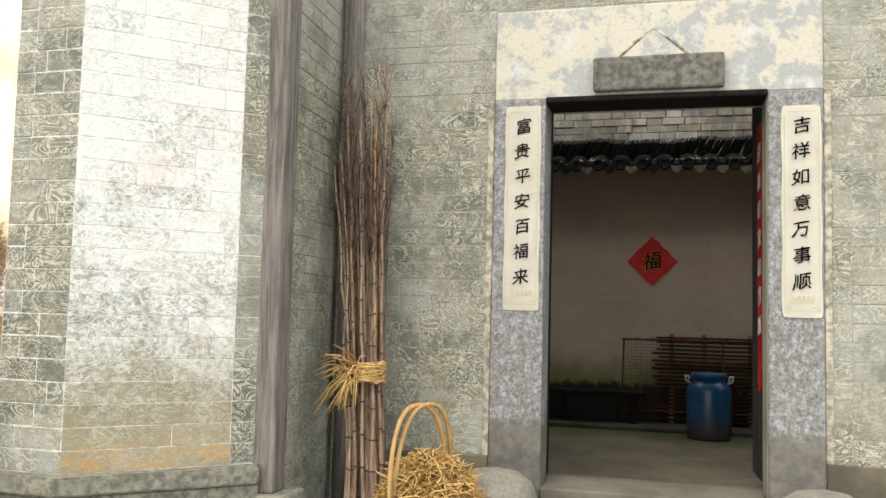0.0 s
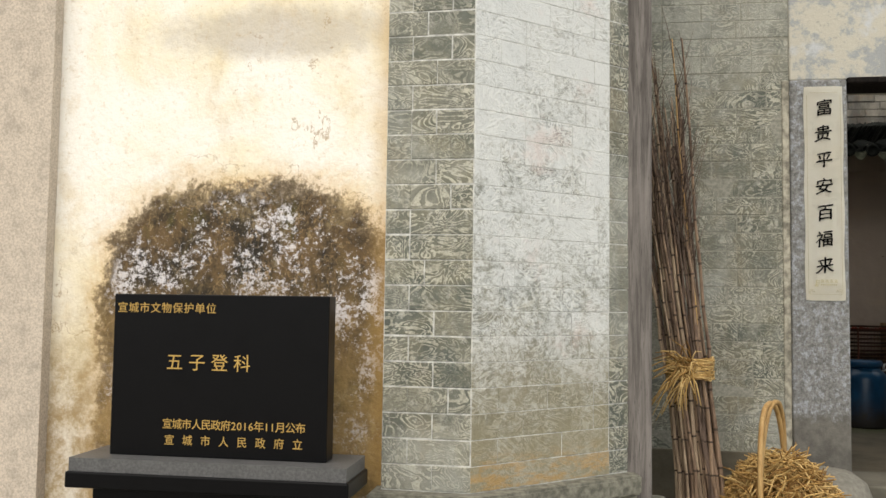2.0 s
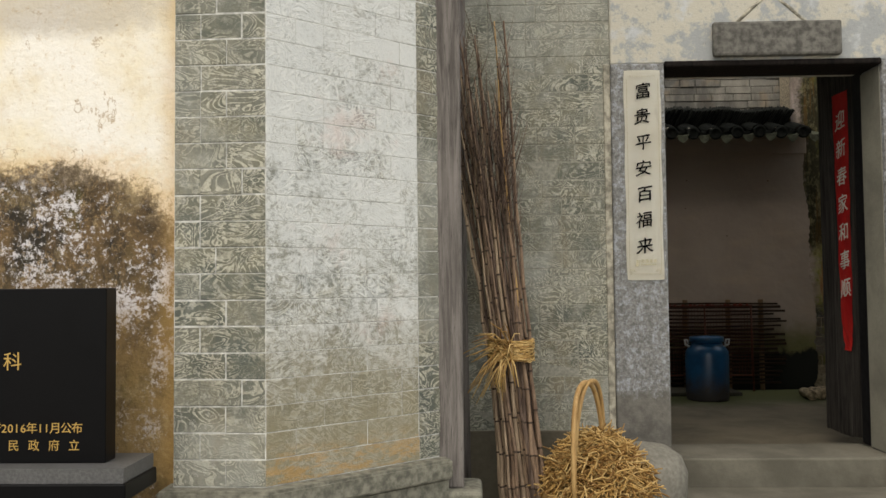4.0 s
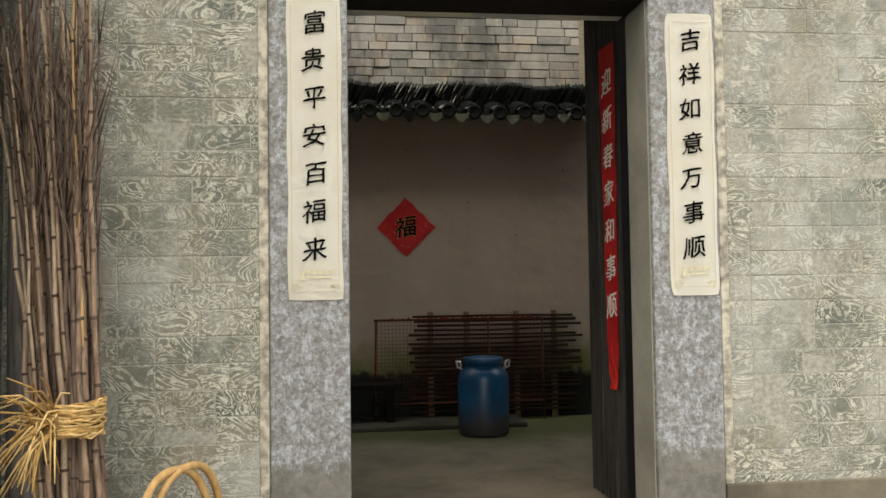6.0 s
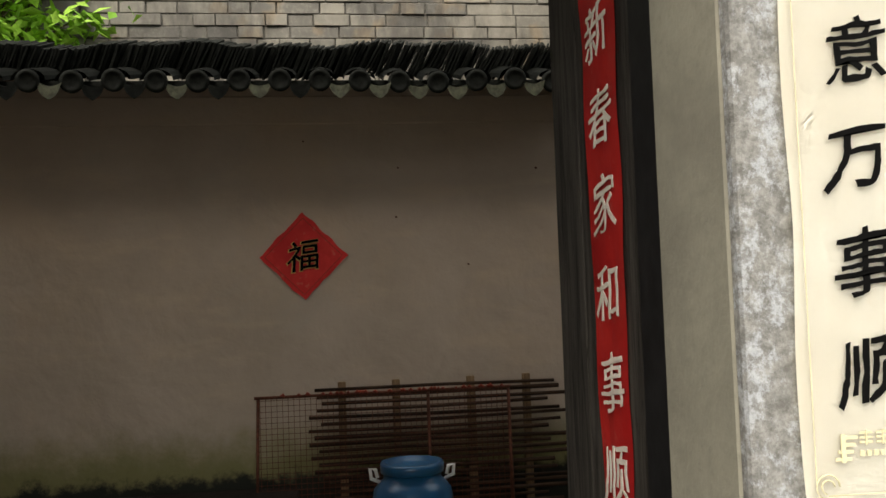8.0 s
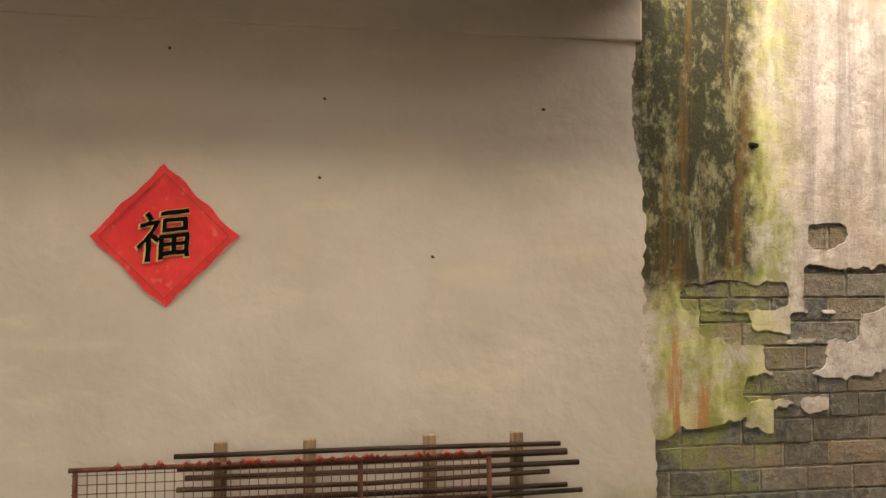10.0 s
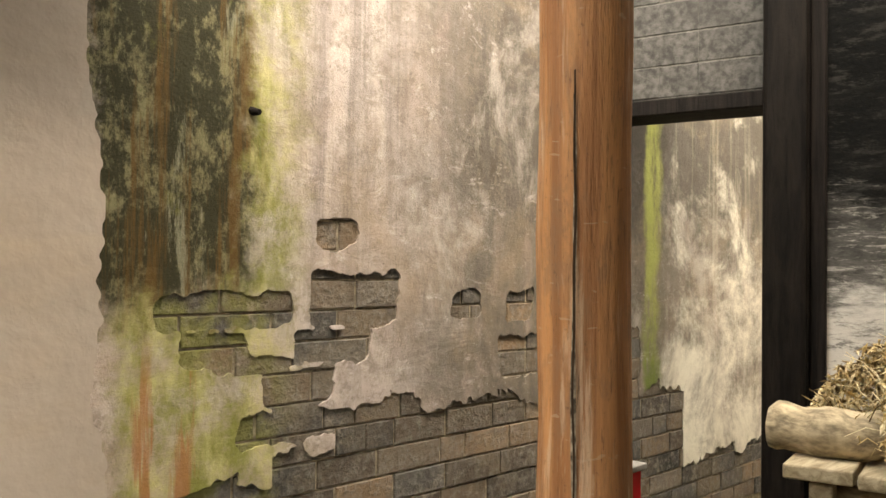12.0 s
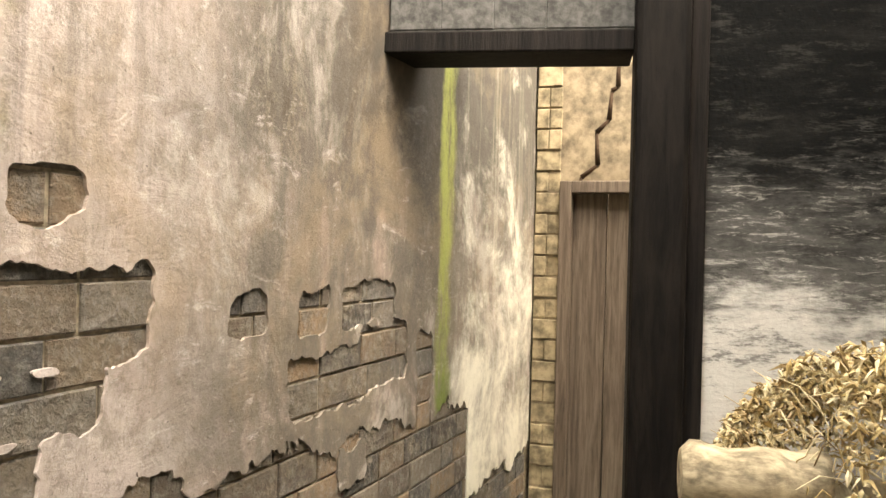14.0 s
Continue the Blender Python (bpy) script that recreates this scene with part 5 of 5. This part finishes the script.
# ---- hall things ----
bx = thing("red_cabinet", (2.95, 7.8, FZ), "slim red painted cabinet with a dusty grey lid", "cabinet")
part("body", boxed(2.865, 3.04, 7.71, 7.885, FZ, 1.095, bevel=0.006), REDPAINT, bx)
part("lid", boxed(2.85, 3.055, 7.695, 7.9, 1.095, 1.117, bevel=0.005), LID, bx, "dusty grey board lid")
part("label_plate", boxed(2.858, 2.8645, 7.75, 7.84, 0.97, 1.04), WHITE, bx, "white paper label")

bench = thing("plank_bench", (3.5, 6.8, FZ), "rough bench of pale planks along the black wall", "bench")
for i in range(8):
    part("plank", turned(boxed(-0.62 + 0.02 * math.sin(i * 2.4), -0.02, -0.93 - 0.21 * (i + 1) + 0.01, -0.93 - 0.21 * i, 1.13 - 0.01 * (i % 2), 1.175 - 0.01 * (i % 2), bevel=0.006), part_m), PLANK, bench)
for y in (1.0, 2.45):
    for x in (-0.55, -0.1):
        part("leg", turned(boxed(x - 0.035, x + 0.035, -y - 0.07, -y, FZ, 1.12, bevel=0.006), part_m), PLANK, bench)
for y in (1.0, 2.45):
    part("rail", turned(boxed(-0.6, -0.05, -y - 0.08, -y, 0.92, 0.98, bevel=0.006), part_m), PLANK, bench)


def log(x, z, y0, y1, r, name_label):
    bm = bmesh.new()
    k, seg = 14, 20
    rings = []
    for i in range(k + 1):
        c = part_m @ Vector((x + 0.015 * math.sin(i * 0.6), -(y0 + (y1 - y0) * i / k), z + 0.006 * math.sin(i)))
        ring = []
        for q in range(seg):
            a = 2 * math.pi * q / seg
            rr = r * (0.8 if i in (0, k) else 1.0) * (1 + 0.1 * noise.noise(Vector((math.cos(a) * 1.5, math.sin(a) * 1.5, i * 0.35))) + 0.05 * noise.noise(Vector((math.cos(a) * 5, math.sin(a) * 5, i * 0.9))))
            ring.append(bm.verts.new(c + part_m.to_3x3() @ Vector((math.cos(a) * rr, 0, math.sin(a) * rr))))
        rings.append(ring)
    for r0, r1 in zip(rings, rings[1:]):
        for q in range(seg):
            bm.faces.new((r0[q], r0[(q + 1) % seg], r1[(q + 1) % seg], r1[q])).smooth = True
    bm.faces.new(rings[0][::-1]), bm.faces.new(rings[-1])
    bmesh.ops.recalc_face_normals(bm, faces=bm.faces)
    return tagged(part("log", bm, LOGWOOD, None), name_label, "log", "logs on the bench")


log(-0.42, 1.25, 0.85, 1.2, 0.078, "short pale split log lying on the bench")
log(-0.45, 1.04, 1.02, 1.35, 0.06, "short pale log lying under the bench planks")


def leaf_heap():
    rnd = random.Random(21)
    bm = bmesh.new()
    for i in range(6500):
        a, r = rnd.uniform(0, 6.28), math.sqrt(rnd.random())
        x = -0.33 + 0.3 * r * math.cos(a)
        y = 1.46 + 0.56 * r * math.sin(a)
        if y < 1.2:
            x = max(x, -0.32) + rnd.uniform(0, 0.05)
        z = 1.18 + 0.36 * max(0, 1 - r ** 3.5) * rnd.uniform(0.7, 1.05) + rnd.uniform(0, 0.035)
        l, w = rnd.uniform(0.01, 0.032), rnd.uniform(0.003, 0.008)
        m = part_m @ pose(x, -y, z, rnd.uniform(-60, 60), rnd.uniform(-60, 60), rnd.uniform(0, 360))
        c = rnd.uniform(0.002, 0.008)
        v = [bm.verts.new(m @ Vector(p)) for p in ((-l, 0, 0), (-l * 0.2, -w, c), (l, 0, 0), (-l * 0.2, w, c), (-l * 0.2, 0, c * 2.2))]
        bm.faces.new((v[0], v[1], v[4])), bm.faces.new((v[1], v[2], v[4])), bm.faces.new((v[2], v[3], v[4])), bm.faces.new((v[3], v[0], v[4]))
    for i in range(420):
        a, r = rnd.uniform(0, 6.28), math.sqrt(rnd.random())
        x, y = -0.31 + 0.27 * r * math.cos(a), 1.5 + 0.5 * r * math.sin(a)
        p = part_m @ Vector((x, -y, 1.2 + 0.3 * max(0, 1 - r ** 3.5)))
        e = p + Vector((rnd.uniform(-0.07, 0.05), rnd.uniform(-0.08, 0.12), rnd.uniform(-0.03, 0.1)))
        tube(bm, [p, (p + e) / 2 + Vector((0, 0, 0.02)), e], [0.0024, 0.002, 0.001], 3, False)
    ob = part("dried_plant_heap", bm, DRYLEAF, None)
    tagged(ob, "heap of dry straw-coloured stalks and pods on the bench", "dried plants", "", "stuff")


leaf_heap()


def twig_bundle():
    b = thing("twig_bundle", (3.6, 6.2, 1.3), "bundle of fine reddish-brown twigs lying on the dried plants", "twigs")
    rnd = random.Random(41)
    bm = bmesh.new()
    for i in range(260):
        a, r = rnd.uniform(0, 6.28), math.sqrt(rnd.random())
        p = Vector((-0.3 + 0.1 * r * math.cos(a), -2.75, 1.5 + 0.09 * r * math.sin(a)))
        e = Vector((-0.3 + 0.16 * r * math.cos(a), -2.02 - rnd.uniform(0, 0.1), 1.47 + 0.14 * r * math.sin(a)))
        m = (p + e) / 2 + Vector((rnd.uniform(-0.02, 0.02), 0, rnd.uniform(-0.02, 0.02)))
        tube(bm, [part_m @ q for q in (p, m, e)], [0.003, 0.0025, 0.0012], 4, False)
    part("twigs", bm, CANE_DARK, b)


twig_bundle()

# ---- plaster with fallen patches, hall wall ----
PATCHES = [  # x0, z0, x1, z1 of the bare places
    (1.6, 1.585, 2.05, 1.685), (2.11, 1.57, 2.48, 1.75), (1.68, 1.48, 1.88, 1.575), (2.04, 1.46, 2.36, 1.575), (1.78, 1.45, 2.1, 1.5), (1.95, 1.34, 2.21, 1.46), (1.86, 1.23, 2.3, 1.33), (2.13, 1.825, 2.3, 1.92), (2.74, 1.58, 2.89, 1.68), (3.03, 1.56, 3.21, 1.68), (3.28, 1.56, 3.66, 1.69), (3.0, 1.34, 3.5, 1.5), (3.4, 1.36, 3.75, 1.56), (3.85, 1.15, 4.0, 1.5),
]


def bare(x, z):
    n = noise.noise(Vector((x * 7, z * 7, 0))) * 0.04 + noise.noise(Vector((x * 21, z * 21, 5))) * 0.026 + noise.noise(Vector((x * 55, z * 55, 8))) * 0.011
    low = 1.13 if x < 2.0 else 1.31 - 0.06 * (x - 2.3)
    if 1.98 < x < 2.22:
        low = 1.21
    if x > 4.4:
        low = 0.8
    if z < low + n * 1.3 + 0.02 * math.sin(x * 11):
        return not (3.28 < x + n < 3.45 and 1.1 < z + n < 1.22)
    for x0, z0, x1, z1 in PATCHES:
        dx, dz = max(x0 - x, x - x1) + 0.03, max(z0 - z, z - z1) + 0.03
        d = math.hypot(max(dx, 0), max(dz, 0)) - 0.03
        if d < n * 0.55:
            return True
    return False


def ragged(x, z):
    """Where the later beige coat has broken off beside the mossy wall."""
    n = noise.noise(Vector((x * 5, z * 3, 2))) * 0.05 + noise.noise(Vector((x * 20, z * 20, 6))) * 0.02
    return x > 1.47 - 0.09 * min(1, max(0, (z - 1.9) / 0.3)) + 0.03 * math.sin(z * 3.1) + n


def fallen_plaster(x0, x1, z0, z1, y, step, thick, mat, gone, wave=1.0):
    """A plaster coat as a fine grid with the bare places left out and their edges turned back to the wall."""
    nx, nz = int((x1 - x0) / step), int((z1 - z0) / step)
    keep = {(i, j) for i in range(nx) for j in range(nz) if not gone(x0 + (i + 0.5) * step, z0 + (j + 0.5) * step)}
    at, near, faces, rims = {}, {}, [], []

    def v(i, j):
        if (i, j) not in at:
            x, z = x0 + i * step, z0 + j * step
            w = noise.noise(Vector((x * 1.6, z * 1.6, 3))) * 0.005 + noise.noise(Vector((x * 5, z * 5, 3))) * 0.0025 + noise.noise(Vector((x * 14, z * 14, 3))) * 0.0012
            at[i, j] = Vector((x, y + w * wave, z))
        return (i, j)

    for i, j in keep:
        faces.append((v(i, j), v(i + 1, j), v(i + 1, j + 1), v(i, j + 1)))
        for di, dj, a, b in ((-1, 0, (i, j), (i, j + 1)), (1, 0, (i + 1, j + 1), (i + 1, j)), (0, -1, (i + 1, j), (i, j)), (0, 1, (i, j + 1), (i + 1, j + 1))):
            if (i + di, j + dj) not in keep:
                rims.append((a, b))
                near.setdefault(a, []).append(b), near.setdefault(b, []).append(a)
    inner = {q for q in near if 0 < q[0] < nx and 0 < q[1] < nz}
    for _ in range(2):
        moved = {q: (at[q] * 2 + sum((at[p] for p in near[q]), Vector())) / (2 + len(near[q])) for q in inner}
        at.update(moved)
    ids = {q: k for k, q in enumerate(at)}
    vs = [tuple(p) for p in at.values()]
    lip, back = {}, {}
    for q in near:
        p = at[q]
        lip[q], back[q] = len(vs), len(vs) + 1
        vs += [tuple(p), (p.x, p.y + thick, p.z)]
    fs = [tuple(ids[q] for q in f) for f in faces] + [(lip[b], lip[a], back[a], back[b]) for a, b in rims]
    me = bpy.data.meshes.new("plaster")
    me.from_pydata(vs, [], fs)
    me.materials.append(mat)
    for p in me.polygons:
        p.use_smooth = abs(p.normal.y) > 0.8
    return me


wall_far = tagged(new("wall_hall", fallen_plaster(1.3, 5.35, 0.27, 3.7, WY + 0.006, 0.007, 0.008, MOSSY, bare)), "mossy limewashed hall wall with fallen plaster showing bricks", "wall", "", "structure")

tagged(new("wall_court_edge", fallen_plaster(1.25, 1.65, 0.27, 2.8, WY + 0.0006, 0.008, 0.02, COURT, ragged, 0.0)), "broken edge of the beige plaster coat", "wall", "", "structure")

# ---- bricks laid last ----
lay(wall_front, (-2.08, FACE), 0, 0.96, 0.0, 3.3, BRICK, "a", seed=1)
lay(wall_front_right, (0.665, FACE), 0, 2.9, 0.0, 3.3, BRICK, "a", seed=2)
lay(wall_over, (-1.12, FACE), 0, 1.785, 3.09, 3.5, BRICK, "a", seed=3)
lay(pier, PA, -1.94, 0.355, 0.56, 3.2, BRICK, "a", brick=0.2, seed=4)
lay(pier, PB, 42.94, 0.745, 0.56, 3.2, BRICK_WASH, "w", brick=0.26, seed=5, joint=0.0022, proud=0.0008, rough=0.0004)
lay(pier, (PB[0] + 0.745 * math.cos(radians(42.94)), PB[1] + 0.745 * math.sin(radians(42.94))), 42.94, 0.12, 0.56, 3.2, BRICK, "a", brick=0.2, seed=6)
lay(bpy.data.objects["pier_side_wall"], (-2.0447, 3.58), 92.245, 0.88, 0.0, 3.3, BRICK, "a", seed=7, proud=0.004)


def shown(s, z):
    x = 1.35 + s
    return any(bare(x + dx, z + dz) for dx in (-0.14, -0.07, 0, 0.07, 0.14) for dz in (-0.045, 0, 0.045))


lay(bpy.data.objects["wall_far_core"], (1.35, WY + 0.0165), 0, 3.95, 0.5, 2.1, OLD, "o", course=0.094, brick=0.25, joint=0.007, proud=0.004, seed=9, keep=shown, rough=0.0025, mixed=(1.0, 1.0, 0.5, 0.8, 1.2))
lintel_face = part_m @ Vector((0.005, -0.0, 0))
lay(wall_over_lintel, (lintel_face.x, lintel_face.y), SK - 90, 0.74, 2.46, 3.4, BLOCK, "b", course=0.13, brick=0.32, joint=0.004, proud=0.003, seed=12, rough=0.002, name="block")
lay(bpy.data.objects["wall_passage_end"], (5.35, WY), -90, 0.13, 0.3, 2.9, OCHRE, "c", course=0.105, brick=0.13, joint=0.01, proud=0.012, seed=13, rough=0.011)
lay(wall_ruin, (-2.8, 8.9), 0, 5.2, 2.95, 4.3, RUIN, "r", course=0.078, brick=0.27, joint=0.007, proud=0.012, seed=10, rough=0.011, mixed=(1.0, 0.7, 0.5, 0.85, 1.15, 0.6))
